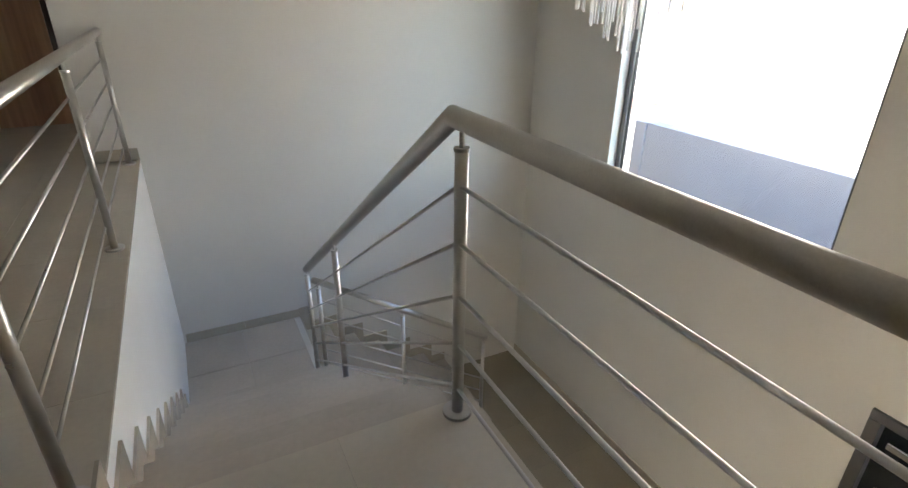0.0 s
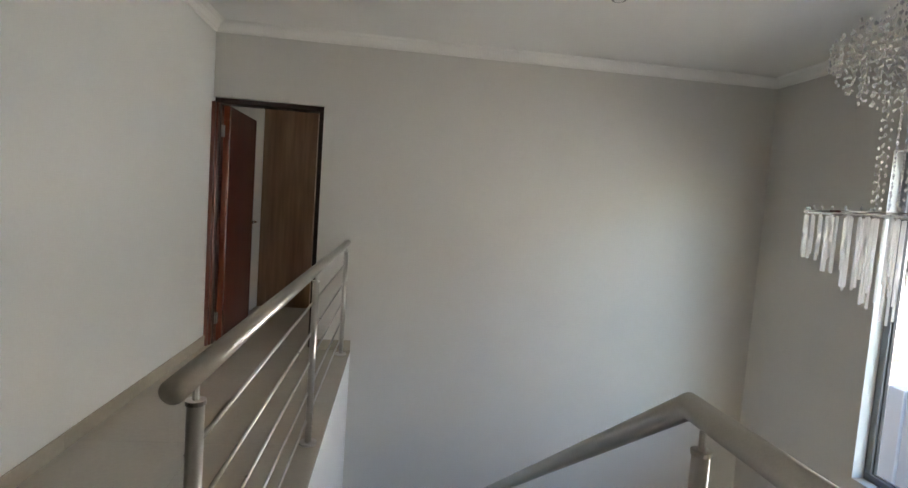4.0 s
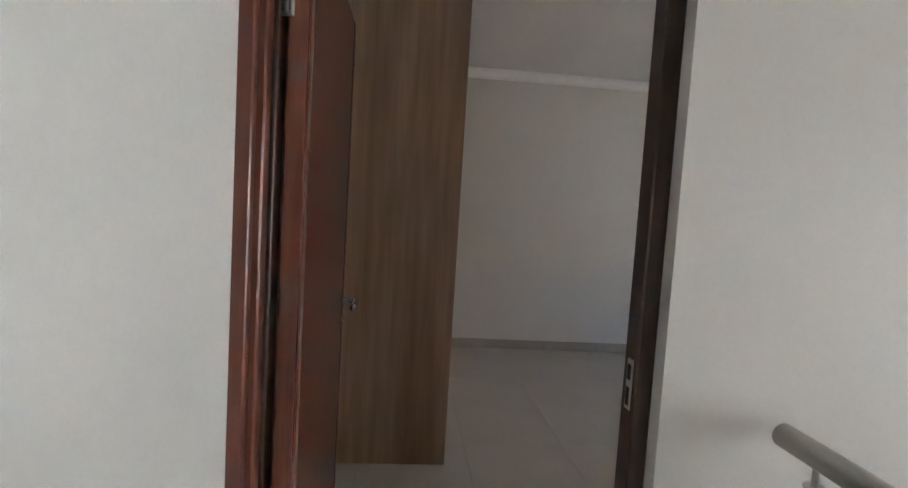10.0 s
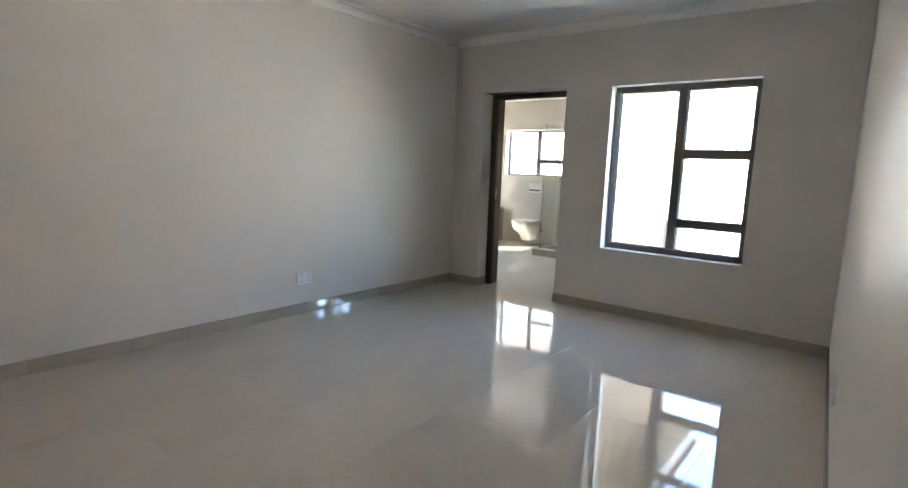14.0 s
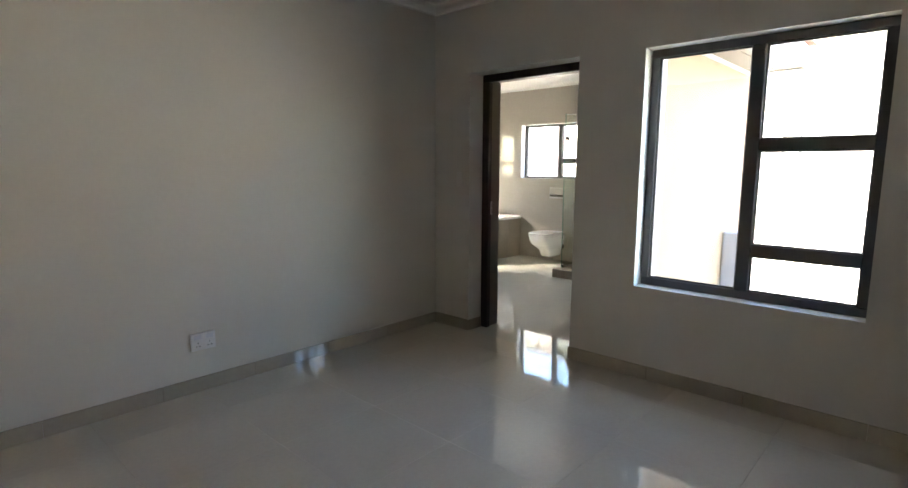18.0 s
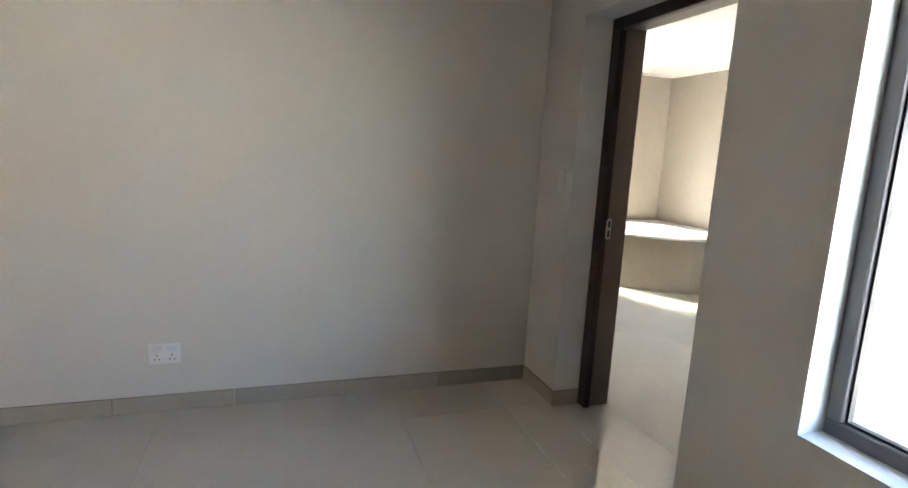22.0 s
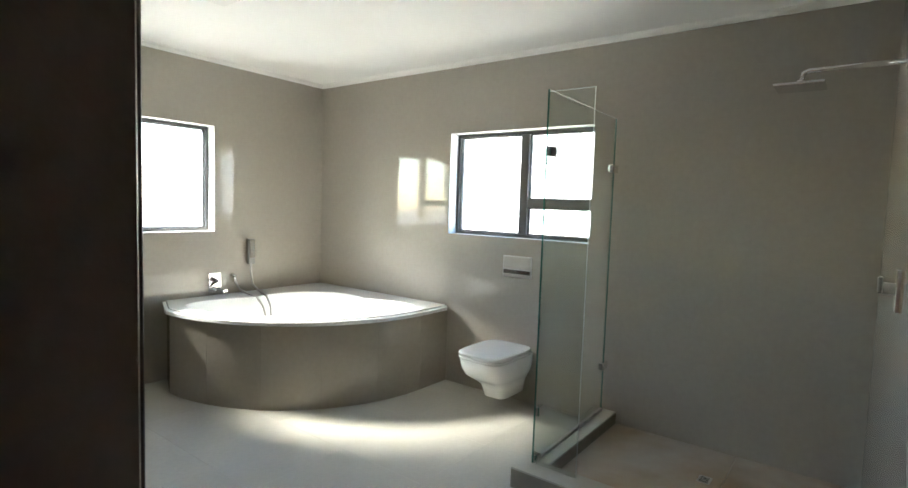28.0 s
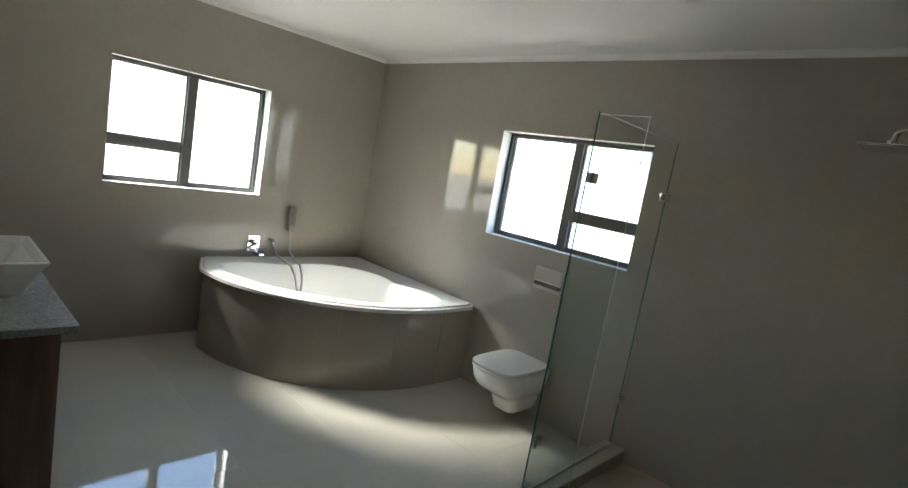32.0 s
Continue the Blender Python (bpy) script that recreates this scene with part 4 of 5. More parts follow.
hs = thing("hand_shower", (7.72, BATH_Y, 0.78), "chrome hand shower on a wall holder with a hose", "shower")
part("outlet_elbow", tube([(7.70, BATH_Y, 0.785), (7.703, BATH_Y - 0.03, 0.788), (7.712, BATH_Y - 0.042, 0.775), (7.715, BATH_Y - 0.045, 0.735)], 0.013, 12), CHROME, hs, smooth=True)
part("holder", box(7.835, BATH_Y - 0.06, 0.885, 7.875, BATH_Y, 0.925, 0.005), CHROME, hs)
part("handset", box(7.825, BATH_Y - 0.080, 0.875, 7.883, BATH_Y - 0.035, 1.095, 0.008, 2), GUNMETAL, hs, "flat chrome handset")
part("spray_plate", box(7.831, BATH_Y - 0.084, 0.93, 7.877, BATH_Y - 0.080, 1.085, 0.001), CHROME, hs)
hose = [(7.715, BATH_Y - 0.045, 0.735), (7.722, 7.270, 0.672), (7.732, 7.150, 0.645), (7.742, 7.040, 0.630), (7.752, 6.965, 0.56), (7.765, 6.93, 0.45), (7.787, 6.92, 0.415),
        (7.808, 6.93, 0.45), (7.820, 6.965, 0.56), (7.832, 7.040, 0.630), (7.842, 7.150, 0.650), (7.850, 7.270, 0.70), (7.853, BATH_Y - 0.065, 0.80), (7.854, BATH_Y - 0.060, 0.875)]
part("hose", tube(hose, 0.0085, 10), STEEL, hs, "flexible steel hose", smooth=True)


# ---- toilet ----
def dee(cx, back, front, half, z, n=48, power=4.6):
    """A rounded D outline: straight at the wall, bowed in front (towards -x)."""
    pts = []
    for k in range(n):
        a = 2 * math.pi * k / n
        c, s = math.cos(a), math.sin(a)
        pw = 2 / power
        x = math.copysign(abs(c) ** pw, c)
        y = math.copysign(abs(s) ** pw, s)
        px = (back + front) / 2 + x * (back - front) / 2
        taper = 1 - 0.06 * max(0.0, (back - px) / (back - front)) ** 2
        pts.append((px, cx + y * half * taper, z))
    return pts


TC = 5.075
wc = thing("toilet", (8.4, TC, 0.12), "white wall-hung ceramic toilet with a closed lid", "toilet")
B = EAST_X - 0.001
pan = [dee(TC, B, 8.37, 0.078, 0.088), dee(TC, B, 8.33, 0.094, 0.105), dee(TC, B, 8.305, 0.108, 0.175), dee(TC, B, 8.285, 0.118, 0.205), dee(TC, B, 8.225, 0.142, 0.240),
       dee(TC, B, 8.155, 0.168, 0.285), dee(TC, B, 8.118, 0.180, 0.340), dee(TC, B, 8.105, 0.185, 0.395), dee(TC, B, 8.108, 0.183, 0.402)]
part("pan", loft(pan), CERAMIC, wc, "white ceramic pan", smooth=True)
part("seat", loft([dee(TC, 8.60, 8.103, 0.185, 0.404), dee(TC, 8.60, 8.098, 0.190, 0.408), dee(TC, 8.60, 8.098, 0.190, 0.418), dee(TC, 8.60, 8.102, 0.187, 0.421)]), CERAMIC, wc, smooth=True)
part("lid", loft([dee(TC, 8.60, 8.100, 0.187, 0.4235), dee(TC, 8.60, 8.096, 0.191, 0.426), dee(TC, 8.60, 8.096, 0.191, 0.443), dee(TC, 8.60, 8.098, 0.190, 0.4465),
                 dee(TC, 8.598, 8.103, 0.186, 0.4485), dee(TC, 8.59, 8.13, 0.168, 0.4500), dee(TC, 8.55, 8.25, 0.09, 0.4508)]), CERAMIC, wc, "white closed lid", smooth=True)
for dy in (-0.08, 0.08):
    part("hinge", tube([(8.61, TC + dy - 0.02, 0.425), (8.61, TC + dy + 0.02, 0.425)], 0.012, 12), CHROME, wc)
fp = thing("flush_plate", (EAST_X, 5.10, 1.02), "satin chrome dual flush plate on the tiled wall", "flush plate")
part("plate", box(EAST_X - 0.012, 4.977, 0.925, EAST_X, 5.222, 1.085, 0.004), STEEL, fp)
part("button", box(EAST_X - 0.020, 4.985, 0.952, EAST_X - 0.012, 5.214, 0.985, 0.004), CHROME, fp)
part("button", box(EAST_X - 0.018, 4.985, 0.992, EAST_X - 0.012, 5.214, 1.078, 0.004), SATIN, fp, "satin flush button")
for z in (0.958, 0.968, 0.978):
    part("groove", box(EAST_X - 0.0212, 4.99, z - 0.0015, EAST_X - 0.0199, 5.21, z + 0.0015), DARK_HOLE, fp)

# ---- shower ----
KX0, KX1, KY0, KY1, KZ = 7.55, 7.70, 4.30, 4.445, 0.11
sh = thing("shower_kerb", (7.62, 3.6, 0.0), "tiled shower kerb round a tiled shower floor", "kerb")
for i in range(3):
    y0, y1 = BATH_Y0 + (KY1 - BATH_Y0) / 3 * i, BATH_Y0 + (KY1 - BATH_Y0) / 3 * (i + 1)
    part("face_tile", box(KX0, y0 + 0.001, 0.0, KX0 + 0.012, y1 - 0.001, KZ - 0.012, 0.001), TILE_APRON, sh)
    part("top_tile", box(KX0 - 0.002, y0 + 0.001, KZ - 0.012, KX1, y1 - 0.001, KZ, 0.002), TILE_BATH, sh)
part("core", box(KX0 + 0.012, BATH_Y0, 0.0, KX1 - 0.004, KY1 - 0.012, KZ - 0.0125), GROUT, sh)
part("core", box(KX1 - 0.004, KY0 + 0.004, 0.0, EAST_X, KY1 - 0.012, KZ - 0.0125), GROUT, sh)
for i in range(2):
    x0, x1 = KX1 + (EAST_X - KX1) / 2 * i, KX1 + (EAST_X - KX1) / 2 * (i + 1)
    part("top_tile", box(x0 + 0.001, KY0, KZ - 0.012, x1 - 0.001, KY1, KZ, 0.002), TILE_BATH, sh)
    part("face_tile", box(x0 + 0.001, KY1 - 0.012, 0.0, x1 - 0.001, KY1, KZ - 0.012, 0.001), TILE_APRON, sh)
    part("inner_tile", box(x0 + 0.001, KY0, 0.03, x1 - 0.001, KY0 + 0.006, KZ - 0.012), TILE_APRON, sh)
nx, ny = 1, 2
for i in range(nx):
    for j in range(ny):
        xa, xb = KX1 - 0.004 + (EAST_X - KX1 + 0.004) / nx * i, KX1 - 0.004 + (EAST_X - KX1 + 0.004) / nx * (i + 1)
        ya, yb = BATH_Y0 + (KY0 - BATH_Y0) / ny * j, BATH_Y0 + (KY0 - BATH_Y0) / ny * (j + 1)
        part("floor_tile", box(xa + 0.001, ya + 0.001, 0.0, xb - 0.001, yb - 0.001, 0.032, 0.001), TILE_SHOWER, sh)
dr = thing("shower_drain", (8.24, 3.65, 0.032), "small chrome shower drain in the floor", "drain")
part("grate", box(8.195, 3.625, 0.0325, 8.280, 3.690, 0.0355, 0.001), STEEL, dr)
for k in range(5):
    part("slot", box(8.203 + k * 0.014, 3.635, 0.0356, 8.209 + k * 0.014, 3.680, 0.0361), DARK_HOLE, dr)

sg = thing("shower_screen", (8.15, 4.36, KZ), "clear glass shower screen on chrome brackets", "shower screen")
GY = 4.37
SKEW = 0.022
glass = box(7.645, GY - 0.004, KZ + 0.008, 8.620, GY + 0.004, 2.037)
for v in glass.verts:
    v.co.y += SKEW * (v.co.x - 7.645)
pg = part("glass_panel", glass, SHOWER_GLASS, sg, "clear toughened glass")
pg.visible_shadow = False
pg.data.materials.append(EDGE_DULL)
for f in pg.data.polygons:
    if f.normal.z > 0.9:
        f.material_index = 1
part("edge", box(7.642, GY - 0.004, KZ + 0.008, 7.645, GY + 0.004, 2.037), GLASS_EDGE, sg, "polished green glass edge")
rp = part("return_panel", box(7.640, 4.128, KZ + 0.008, 7.648, GY - 0.005, 2.024), SHOWER_GLASS, sg, "narrow clear glass return panel")
rp.visible_shadow = False
part("edge", box(7.640, 4.124, 2.024, 7.648, GY - 0.005, 2.0275), EDGE_PALE, sg, "pale polished glass edge")
part("edge", box(7.641, 4.126, KZ + 0.008, 7.647, 4.128, 2.024), EDGE_PALE, sg, "pale polished glass edge")
part("edge", box(8.620, GY + SKEW - 0.0045, KZ + 0.008, 8.624, GY + SKEW + 0.0035, 2.037), GLASS_EDGE, sg, "dark green glass edge")
channel = box(7.66, GY - 0.011, KZ, 8.62, GY + 0.011, KZ + 0.016, 0.001)
for v in channel.verts:
    v.co.y += SKEW * (v.co.x - 7.645)
part("floor_channel", channel, STEEL, sg)
for z in (0.415, 1.715):
    br = part("bracket", box(8.575, GY + SKEW - 0.016, z - 0.025, 8.66, GY + SKEW + 0.016, z + 0.025, 0.003), CHROME, sg)
    part("screw", tube([(8.60, GY + SKEW - 0.019, z), (8.60, GY + SKEW + 0.019, z)], 0.008, 10), CHROME, br)
for z in (0.385, 1.735):
    part("clip", box(7.665, GY - 0.016, z - 0.026, 7.725, GY + 0.016, z + 0.026, 0.003), CHROME, sg)
part("foot", box(7.66, GY - 0.02, KZ, 7.70, GY + 0.02, KZ + 0.045, 0.003), CHROME, sg)

WY = 2.97
sa = thing("overhead_shower", (8.2, WY, 2.12), "chrome rain shower head on a straight wall arm", "shower head")
part("wall_flange", tube([(8.2, WY - 0.01, 2.12), (8.2, WY + 0.016, 2.12)], 0.032, 20), CHROME, sa)
part("arm", tube([(8.2, WY + 0.016, 2.12), (8.2, 3.33, 2.12), (8.2, 3.35, 2.11), (8.2, 3.36, 2.07)], 0.011, 14), CHROME, sa, smooth=True)
hd = part("head", box(8.10, 3.26, 2.045, 8.30, 3.46, 2.056, 0.003), CHROME, sa)
part("joint", tube([(8.2, 3.36, 2.056), (8.2, 3.36, 2.08)], 0.018, 14), CHROME, hd)
MY = 2.951
sm = thing("shower_mixer", (7.88, MY, 1.175), "chrome shower mixer with a square plate", "tap")
part("plate", box(7.825, MY - 0.005, 1.095, 7.935, MY + 0.018, 1.26, 0.003), CHROME, sm)
part("body", tube([(7.88, MY + 0.018, 1.18), (7.88, MY + 0.055, 1.18)], 0.024, 18), GUNMETAL, sm)
part("lever", box(7.868, MY + 0.055, 1.16, 7.892, MY + 0.072, 1.225, 0.004), GUNMETAL, sm)

# ---- vanity ----
vz = 0.85
va = thing("vanity_cabinet", (5.7, 6.0, 0.0), "dark wood veneer vanity cabinet on a recessed plinth", "cabinet")
part("body", box(WEST_X + 0.002, 5.42, 0.10, 5.85, 6.72, vz - 0.03, 0.001), WALNUT, va)
part("side_panel", box(WEST_X + 0.002, 5.402, 0.09, 5.872, 5.42, vz - 0.03, 0.001), WALNUT, va)
part("plinth", box(WEST_X + 0.002, 5.47, 0.0, 5.79, 6.70, 0.0995), WALNUT, va)
for i in range(2):
    y0 = 5.424 + 0.648 * i
    dd = part("door", box(5.85, y0, 0.105, 5.868, y0 + 0.644, vz - 0.034, 0.0015), WALNUT, va)
    hy = y0 + 0.58 if i == 0 else y0 + 0.06
    part("handle", tube([(5.868, hy, 0.48), (5.893, hy, 0.485), (5.893, hy, 0.635), (5.868, hy, 0.64)], 0.005, 8), CHROME, dd, smooth=True)
solid("granite_worktop", box(WEST_X + 0.002, 5.335, vz - 0.03, 5.915, 6.76, vz, 0.003), GRANITE, "speckled grey granite vanity top", "worktop")
bs = thing("basin", (5.66, 5.95, vz), "white square ceramic vessel basin on the granite top", "basin")


def square_ring(hx, hy, z, cx=5.675, cy=5.955):
    c = 0.012
    return [(cx - hx + c, cy - hy, z), (cx + hx - c, cy - hy, z), (cx + hx, cy - hy + c, z), (cx + hx, cy + hy - c, z),
            (cx + hx - c, cy + hy, z), (cx - hx + c, cy + hy, z), (cx - hx, cy + hy - c, z), (cx - hx, cy - hy + c, z)]


part("bowl", loft([square_ring(0.13, 0.20, vz), square_ring(0.145, 0.215, vz + 0.05), square_ring(0.147, 0.217, vz + 0.051), square_ring(0.160, 0.235, vz + 0.09),
                   square_ring(0.163, 0.238, vz + 0.091), square_ring(0.195, 0.275, vz + 0.145), square_ring(0.197, 0.277, vz + 0.152),
                   square_ring(0.182, 0.262, vz + 0.155), square_ring(0.165, 0.245, vz + 0.12), square_ring(0.09, 0.15, vz + 0.03)]), CERAMIC, bs, "white stepped ceramic bowl")
part("waste", tube([(5.675, 5.955, vz + 0.0302), (5.675, 5.955, vz + 0.036)], 0.028, 16), CHROME, bs)
tp = thing("basin_tap", (WEST_X, 5.955, 1.12), "chrome wall-mounted basin tap", "tap")
part("flange", box(WEST_X, 5.90, 1.09, WEST_X + 0.008, 6.01, 1.15, 0.003), CHROME, tp)
part("spout", tube([(WEST_X + 0.008, 5.955, 1.12), (5.64, 5.955, 1.12), (5.655, 5.955, 1.115), (5.66, 5.955, 1.10)], 0.011, 12), CHROME, tp, smooth=True)

# ---- lamps on ceilings ----
cl = thing("ceiling_lamp", (6.79, 5.94, BATH_Z + 0.02), "square white flush ceiling lamp", "lamp")
part("base", box(6.712, 5.862, BATH_Z + 0.006, 6.872, 6.022, BATH_Z + 0.02, 0.004), PLASTIC, cl)
part("diffuser", box(6.707, 5.857, BATH_Z - 0.036, 6.877, 6.027, BATH_Z + 0.006, 0.010, 2), DIFFUSER, cl)
SHIFT = Vector((0, 0, 0))
dl2 = thing("downlight", (2.88, -1.37, CEIL_Z), "small recessed chrome downlight in the hall ceiling", "lamp")
part("ring", tube([(2.88, -1.37, CEIL_Z - 0.008), (2.88, -1.37, CEIL_Z)], 0.045, 24), GUNMETAL, dl2)
part("lens", tube([(2.88, -1.37, CEIL_Z - 0.010), (2.88, -1.37, CEIL_Z - 0.0082)], 0.032, 20), DIFFUSER, dl2)

# ---- chandelier ----
CX, CY = 3.84, -2.60
ch = thing("chandelier", (CX, CY, CEIL_Z), "tiered crystal chandelier with hanging glass rods", "chandelier")
part("ceiling_plate", tube([(CX, CY, CEIL_Z - 0.03), (CX, CY, CEIL_Z)], 0.40, 48), CHROME, ch)
rng = random.Random(4)
RODZ = 1.428


def crystal_string(x, y, z0, z1, top):
    """A fine wire from the ceiling plate with small cut crystals along it."""
    verts, faces, slots = [], [], []

    def octa(z, w, h, slot):
        n = len(verts)
        verts.extend([(x - CX, y - CY, z + h), (x + w - CX, y - CY, z), (x - CX, y + w - CY, z), (x - w - CX, y - CY, z), (x - CX, y - w - CY, z), (x - CX, y - CY, z - h)])
        for a, b in ((1, 2), (2, 3), (3, 4), (4, 1)):
            faces.append((n, n + a, n + b))
            faces.append((n + 5, n + b, n + a))
            slots.extend((slot, slot))
    octa((z0 + top) / 2 - CEIL_Z, 0.0005, (top - z0) / 2, 1)
    z = z0
    while z < z1 - 0.02:
        s = 0.0058 + 0.0028 * rng.random()
        octa(z - CEIL_Z, s, 1.5 * s, 0)
        z += 0.034 + 0.012 * rng.random()
    me = bpy.data.meshes.new("crystal_string")
    me.from_pydata(verts, [], faces)
    me.materials.append(CRYSTAL)
    me.materials.append(WIRE)
    me.polygons.foreach_set("material_index", slots)
    o = new("crystal_string", me)
    o.parent = ch


for r, z0, z1 in ((0.05, RODZ + 0.03, CEIL_Z), (0.10, RODZ + 0.03, CEIL_Z), (0.16, RODZ + 0.03, CEIL_Z), (0.21, 1.93, 2.36), (0.26, 1.96, 2.33),
                  (0.31, 2.00, 2.31), (0.35, 2.05, 2.28), (0.385, 2.11, 2.24), (0.22, 2.47, CEIL_Z), (0.27, 2.50, CEIL_Z), (0.31, 2.54, CEIL_Z)):
    n = max(5, int(2 * math.pi * r / 0.062))
    for k in range(n):
        a = 2 * math.pi * (k + rng.random() * 0.4) / n
        crystal_string(CX + r * math.cos(a), CY + r * math.sin(a), z0 + 0.03 * rng.random(), z1, min(z1, CEIL_Z - 0.03))
for k in range(40):
    a = 2 * math.pi * k / 40
    crystal_string(CX + 0.405 * math.cos(a), CY + 0.405 * math.sin(a), RODZ + 0.03, RODZ + 0.055, RODZ + 0.05)
part("ring_plate", loft([[(CX + 0.415 * math.cos(a), CY + 0.415 * math.sin(a), z) for a in [2 * math.pi * k / 48 for k in range(48)]] for z in (RODZ + 0.012, RODZ + 0.018)]
                        + [[(CX + 0.395 * math.cos(a), CY + 0.395 * math.sin(a), z) for a in [2 * math.pi * k / 48 for k in range(48)]] for z in (RODZ + 0.018, RODZ + 0.012)], cap0=False, cap1=False), CHROME, ch)
for a in range(0, 180, 45):
    c, s = 0.40 * math.cos(radians(a)), 0.40 * math.sin(radians(a))
    part("spoke", tube([(CX - c, CY - s, RODZ + 0.015), (CX + c, CY + s, RODZ + 0.015)], 0.004, 6), CHROME, ch)
rod_mesh = None
for ri, n in ((0.405, 34), (0.32, 26), (0.24, 19), (0.16, 13), (0.08, 6)):
    for k in range(n):
        a = 2 * math.pi * (k + 0.15 * rng.random()) / n
        x, y = CX + ri * math.cos(a), CY + ri * math.sin(a)
        length = 0.19 + 0.33 * (1 - ri / 0.405) + 0.02 * rng.random()
        if rod_mesh is None:
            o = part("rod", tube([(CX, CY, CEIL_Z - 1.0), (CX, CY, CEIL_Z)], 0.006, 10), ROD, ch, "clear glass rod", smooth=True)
            rod_mesh = o.data
        else:
            o = new("rod", rod_mesh)
            o.parent = ch
        o.scale = (1, 1, length)
        o.location = (x - CX, y - CY, RODZ - CEIL_Z)

# ---- outside ----
solid("boundary_wall", box(7.0, -9.0, -3.36, 7.22, 0.20, -0.25, 0.006), GREY_PLASTER, "grey plastered boundary wall outside the stairwell window", "wall")
solid("gate_pier", box(6.97, 0.202, -3.36, 7.25, 0.39, -0.25, 0.008), GREY_PLASTER, "grey plastered pier at the end of the boundary wall", "pier")
gp = thing("gate_post", (7.12, 0.43, -3.36), "slim grey capped post beside the pier", "post")
part("post", tube([(7.12, 0.432, -3.36), (7.12, 0.432, -0.44)], 0.032, 14), GREY_PLASTER, gp, smooth=True)
part("cap", tube([(7.12, 0.432, -0.44), (7.12, 0.432, -0.41)], 0.038, 14), GREY_PLASTER, gp)


def house_window(parent, x, y, z, w, h):
    """A window set into a white wall that faces west: head ledge, sill, frame and two panes."""
    wd = part("window", box(x - 0.012, y, z, x + 0.05, y + w, z + h), ALU_GREY, parent, "grey framed window")
    part("head_ledge", box(x - 0.16, y - 0.06, z + h + 0.002, x - 0.013, y + w + 0.06, z + h + 0.07, 0.004), HOUSE_WHITE, wd)
    part("sill", box(x - 0.10, y - 0.04, z - 0.06, x - 0.013, y + w + 0.04, z - 0.002, 0.004), HOUSE_WHITE, wd)
    half = (w - 0.15) / 2
    for k in range(2):
        y0 = y + 0.05 + k * (half + 0.05)
        # the panes' bright reflection is put into them as plain white
        part("pane", box(x - 0.016, y0, z + 0.05, x - 0.013, y0 + half, z + h - 0.05), PAINT_FASCIA, wd, "pane with its bright reflection put into white paint")


hb = thing("neighbour_house", (20.0, -1.0, -3.36), "tall white plastered neighbouring house with a red tiled roof", "house")
part("wall", box(16.0, -16.0, -3.36, 25.0, 12.0, 4.3, 0.02), HOUSE_WHITE, hb)
for y, z, w, h in ((3.35, 1.5, 0.7, 1.0), (7.9, 2.4, 1.1, 1.0), (-2.6, 1.4, 1.2, 1.1), (-8.5, 1.4, 1.2, 1.1), (-4.5, -2.2, 1.5, 1.2)):
    house_window(hb, 16.0, y, z, w, h)
part("gutter", tube([(15.44, -16.6, 4.32), (15.44, 12.6, 4.32)], 0.06, 14), ALU_GREY, hb, smooth=True)
part("eaves", box(15.5, -16.6, 4.302, 25.5, 12.6, 4.42, 0.01), WHITE_BOARD, hb)
part("roof", extrude_profile([(15.45, 4.43), (25.55, 4.43), (20.5, 6.6)], "y", -16.7, 12.7), ROOF, hb)
gs = thing("garden_store", (14.4, 9.0, -3.36), "low white outbuilding with a hipped red tiled roof", "outbuilding")
part("wall", box(13.6, 8.0, -3.36, 15.2, 10.6, -1.95, 0.01), HOUSE_WHITE, gs)
part("roof", loft([[(13.3, 7.7, -1.948), (15.5, 7.7, -1.948), (15.5, 10.9, -1.948), (13.3, 10.9, -1.948)],
                   [(14.35, 8.7, -1.5), (14.45, 8.7, -1.5), (14.45, 9.9, -1.5), (14.35, 9.9, -1.5)]]), ROOF, gs)
ev = thing("roof_eaves", (7.0, 2.4, 2.45), "white boarded eaves over the peach outside wall", "eaves")
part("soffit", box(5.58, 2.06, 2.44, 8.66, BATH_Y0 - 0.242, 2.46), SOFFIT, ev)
part("fascia", box(5.58, 2.04, 2.42, 8.68, 2.06, 2.64, 0.002), WHITE_BOARD, ev)
part("end_fascia", box(8.66, 2.061, 2.42, 8.68, BATH_Y0 - 0.242, 2.64, 0.002), WHITE_BOARD, ev)
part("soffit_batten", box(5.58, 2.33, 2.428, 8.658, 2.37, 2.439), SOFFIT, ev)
part("cornice_bead", box(5.58, BATH_Y0 - 0.275, 2.405, 8.658, BATH_Y0 - 0.242, 2.439, 0.004), WHITE_BOARD, ev)
# dark grey panel under the soffit, close to its outer edge
part("soffit_vent", box(7.15, 2.09, 2.432, 7.70, 2.27, 2.4395, 0.002), ALU_GREY, ev, "dark grey panel under the soffit")
part("roof_covering", extrude_profile([(1.98, 2.66), (BATH_Y0 - 0.242, 2.66), (BATH_Y0 - 0.242, 3.05)], "x", 5.58, 8.75), ROOF, ev)
mb = thing("meter_box", (8.31, BATH_Y0 - 0.33, 0.1), "grey box fixed to the peach outside wall", "box")
part("body", box(8.17, BATH_Y0 - 0.42, -0.45, 8.45, BATH_Y0 - 0.241, 0.69, 0.02, 2), GREY_PLASTER, mb)
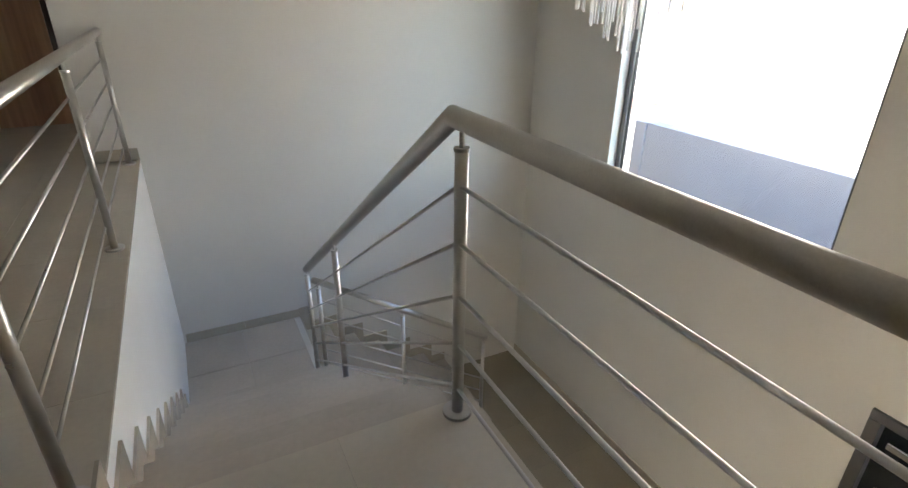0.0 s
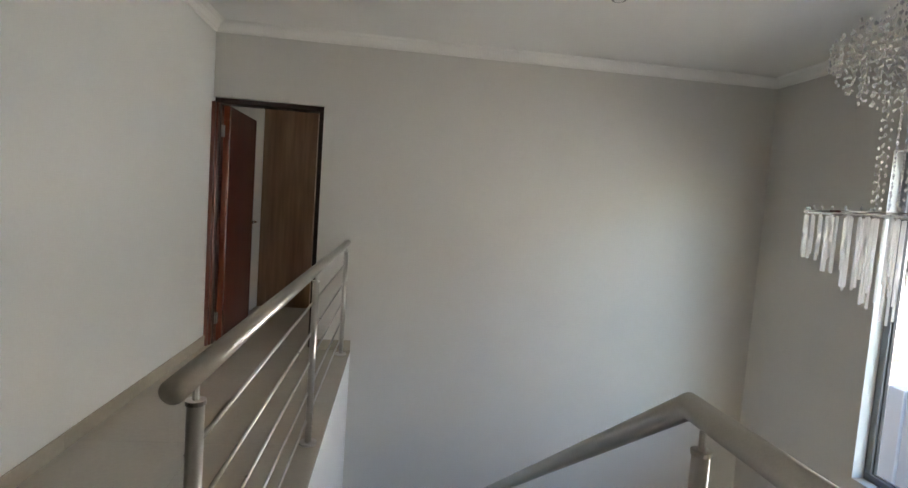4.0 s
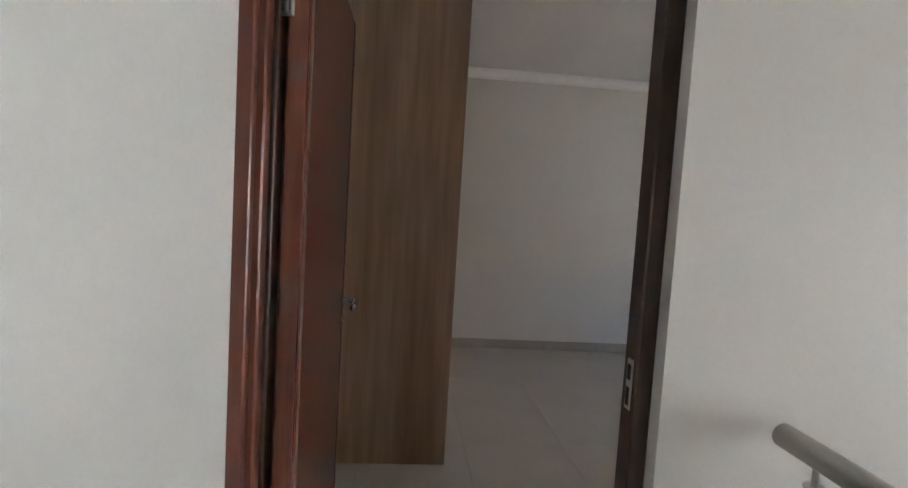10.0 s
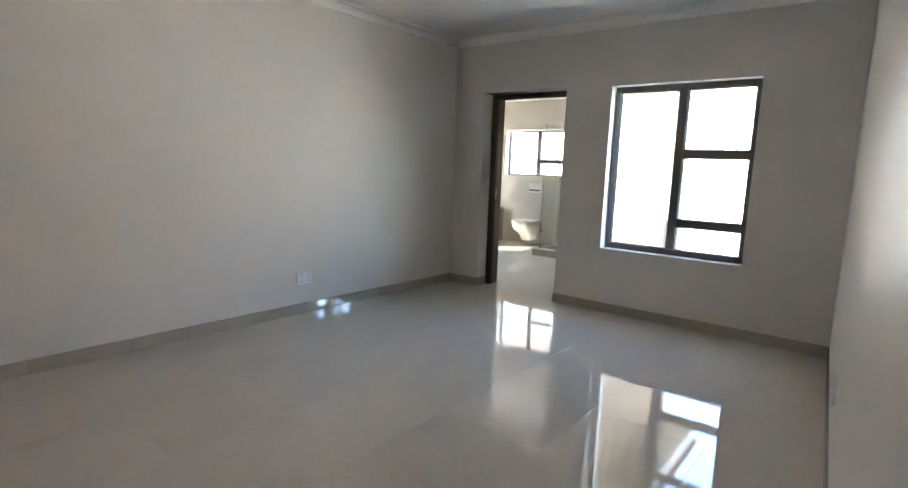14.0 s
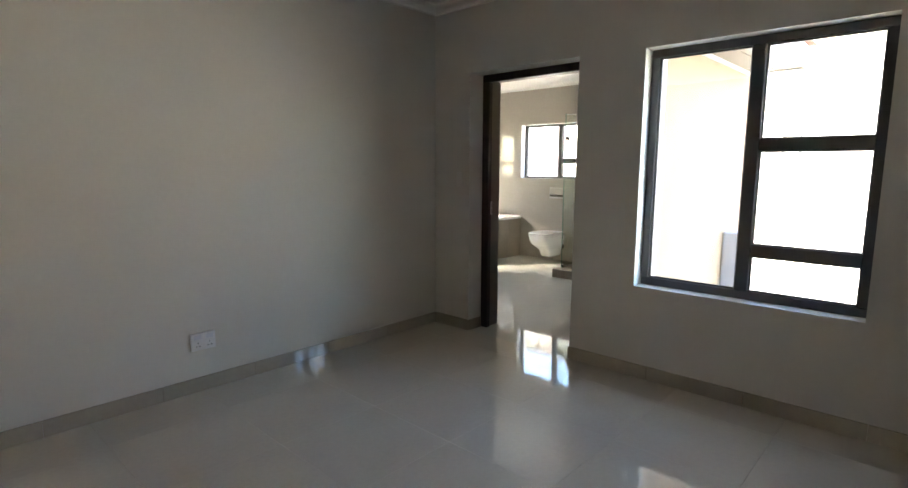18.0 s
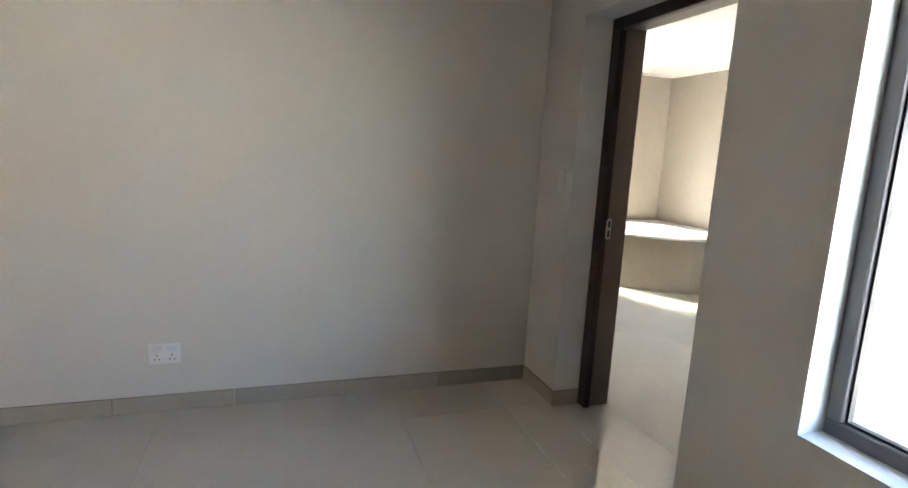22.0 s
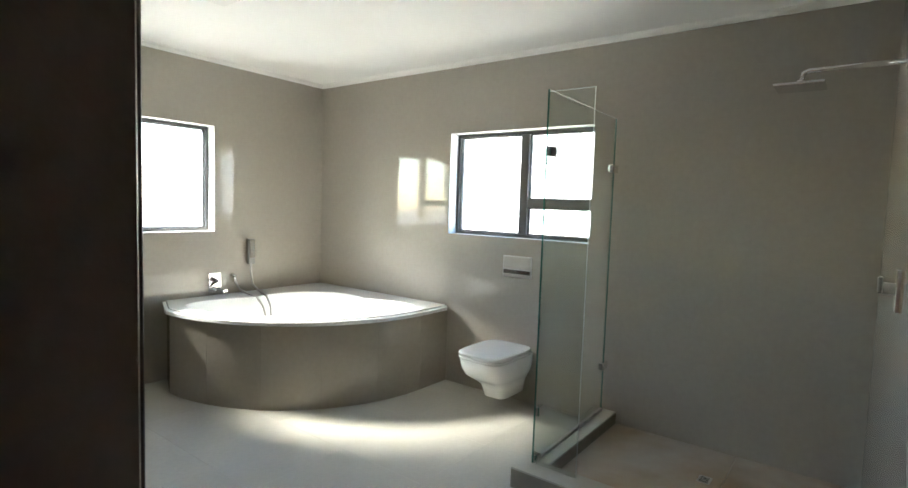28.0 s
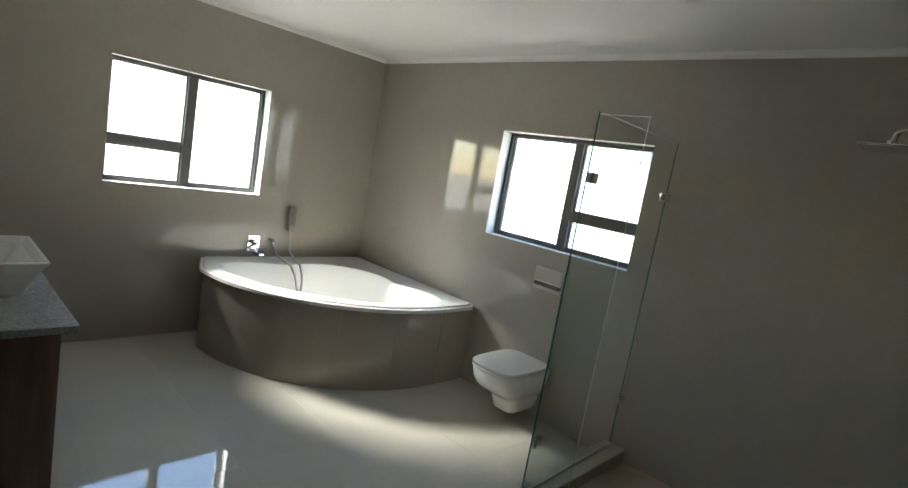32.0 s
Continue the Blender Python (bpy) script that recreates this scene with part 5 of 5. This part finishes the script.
part("door", box(8.195, BATH_Y0 - 0.432, -0.40, 8.425, BATH_Y0 - 0.4205, 0.64, 0.004), GREY_PLASTER, mb)
solid("flat_roof", box(-3.5, -7.5, CEIL_Z + 0.1, BED_X2 + 0.1, BATH_Y + 0.25, CEIL_Z + 0.22), ROOF, "roof over the hall and bedroom", "roof", kind="structure")
solid("bath_roof", box(BED_X2 + 0.1, BATH_Y0 - 0.24, CEIL_Z + 0.002, BATH_X + 0.25, BATH_Y + 0.25, CEIL_Z + 0.22), ROOF, "roof over the bathroom", "roof", kind="structure")


# ---- floor tiles, piece by piece ----
def tile_mesh(w, d, t=0.012, c=0.0008):
    b = bmesh.new()
    lo = [b.verts.new((x, y, -t)) for x, y in ((0, 0), (w, 0), (w, d), (0, d))]
    mi = [b.verts.new((x, y, -c)) for x, y in ((0, 0), (w, 0), (w, d), (0, d))]
    hi = [b.verts.new((x, y, 0)) for x, y in ((c, c), (w - c, c), (w - c, d - c), (c, d - c))]
    for a, e in ((lo, mi), (mi, hi)):
        for k in range(4):
            b.faces.new((a[k], a[(k + 1) % 4], e[(k + 1) % 4], e[k]))
    b.faces.new(hi)
    me = bpy.data.meshes.new("tile")
    b.to_mesh(me)
    b.free()
    return me


def lay_tiles(parent, x0, x1, y0, y1, z, material, size=0.6, ox=0.0, oy=0.0, skip=None, joint=0.0007, chamfer=0.0004):
    shared = {}
    i0, i1 = math.floor((x0 - ox) / size), math.ceil((x1 - ox) / size)
    j0, j1 = math.floor((y0 - oy) / size), math.ceil((y1 - oy) / size)
    for i in range(i0, i1):
        for j in range(j0, j1):
            xa, xb = max(x0, ox + i * size), min(x1, ox + (i + 1) * size)
            ya, yb = max(y0, oy + j * size), min(y1, oy + (j + 1) * size)
            if xb - xa < 0.02 or yb - ya < 0.02 or (skip and skip(xa, xb, ya, yb)):
                continue
            key = (round(xb - xa, 3), round(yb - ya, 3))
            if key not in shared:
                shared[key] = tile_mesh(xb - xa - joint, yb - ya - joint, c=chamfer)
                shared[key].materials.append(material)
            o = new("tile", shared[key])
            o.parent = parent
            o.location = (xa + joint / 2, ya + joint / 2, z)


lay_tiles(floor_hall, 0.0, 1.24, -7.2, 0.0, 0.0, TILE_FLOOR, 0.62, 0.0, 0.0)
lay_tiles(floor_hall, -3.2, 0.0, -7.2, -2.63, 0.0, TILE_FLOOR, 0.62, 0.0, 0.0)
lay_tiles(floor_hall, 1.24, VOID_X, -7.2, STEP_Y, 0.0, TILE_FLOOR, 0.62, 1.24, STEP_Y)
lay_tiles(floor_bedroom, 0.0, HD[1], 0.0, BED_Y0, 0.0, TILE_FLOOR, 0.6, 0.0, BED_Y0)
lay_tiles(floor_bedroom, 0.0, BED_X, BED_Y0, BED_Y1, 0.0, TILE_FLOOR, 0.6, 0.14, BED_Y0 + 0.05)
lay_tiles(floor_bathroom, BED_X, BED_X2, ED[0], ED[1] + 0.03, 0.0, TILE_BATH, 0.6, BED_X - 0.2, ED[0] - 0.1)
lay_tiles(floor_bathroom, BED_X2, BATH_X, BATH_Y0, BATH_Y, 0.0, TILE_BATH, 0.6, BED_X2, BATH_Y0 + 0.17, joint=0.0006, chamfer=0.0003,
          skip=lambda xa, xb, ya, yb: xa > KX1 + 0.10 and yb < KY0)
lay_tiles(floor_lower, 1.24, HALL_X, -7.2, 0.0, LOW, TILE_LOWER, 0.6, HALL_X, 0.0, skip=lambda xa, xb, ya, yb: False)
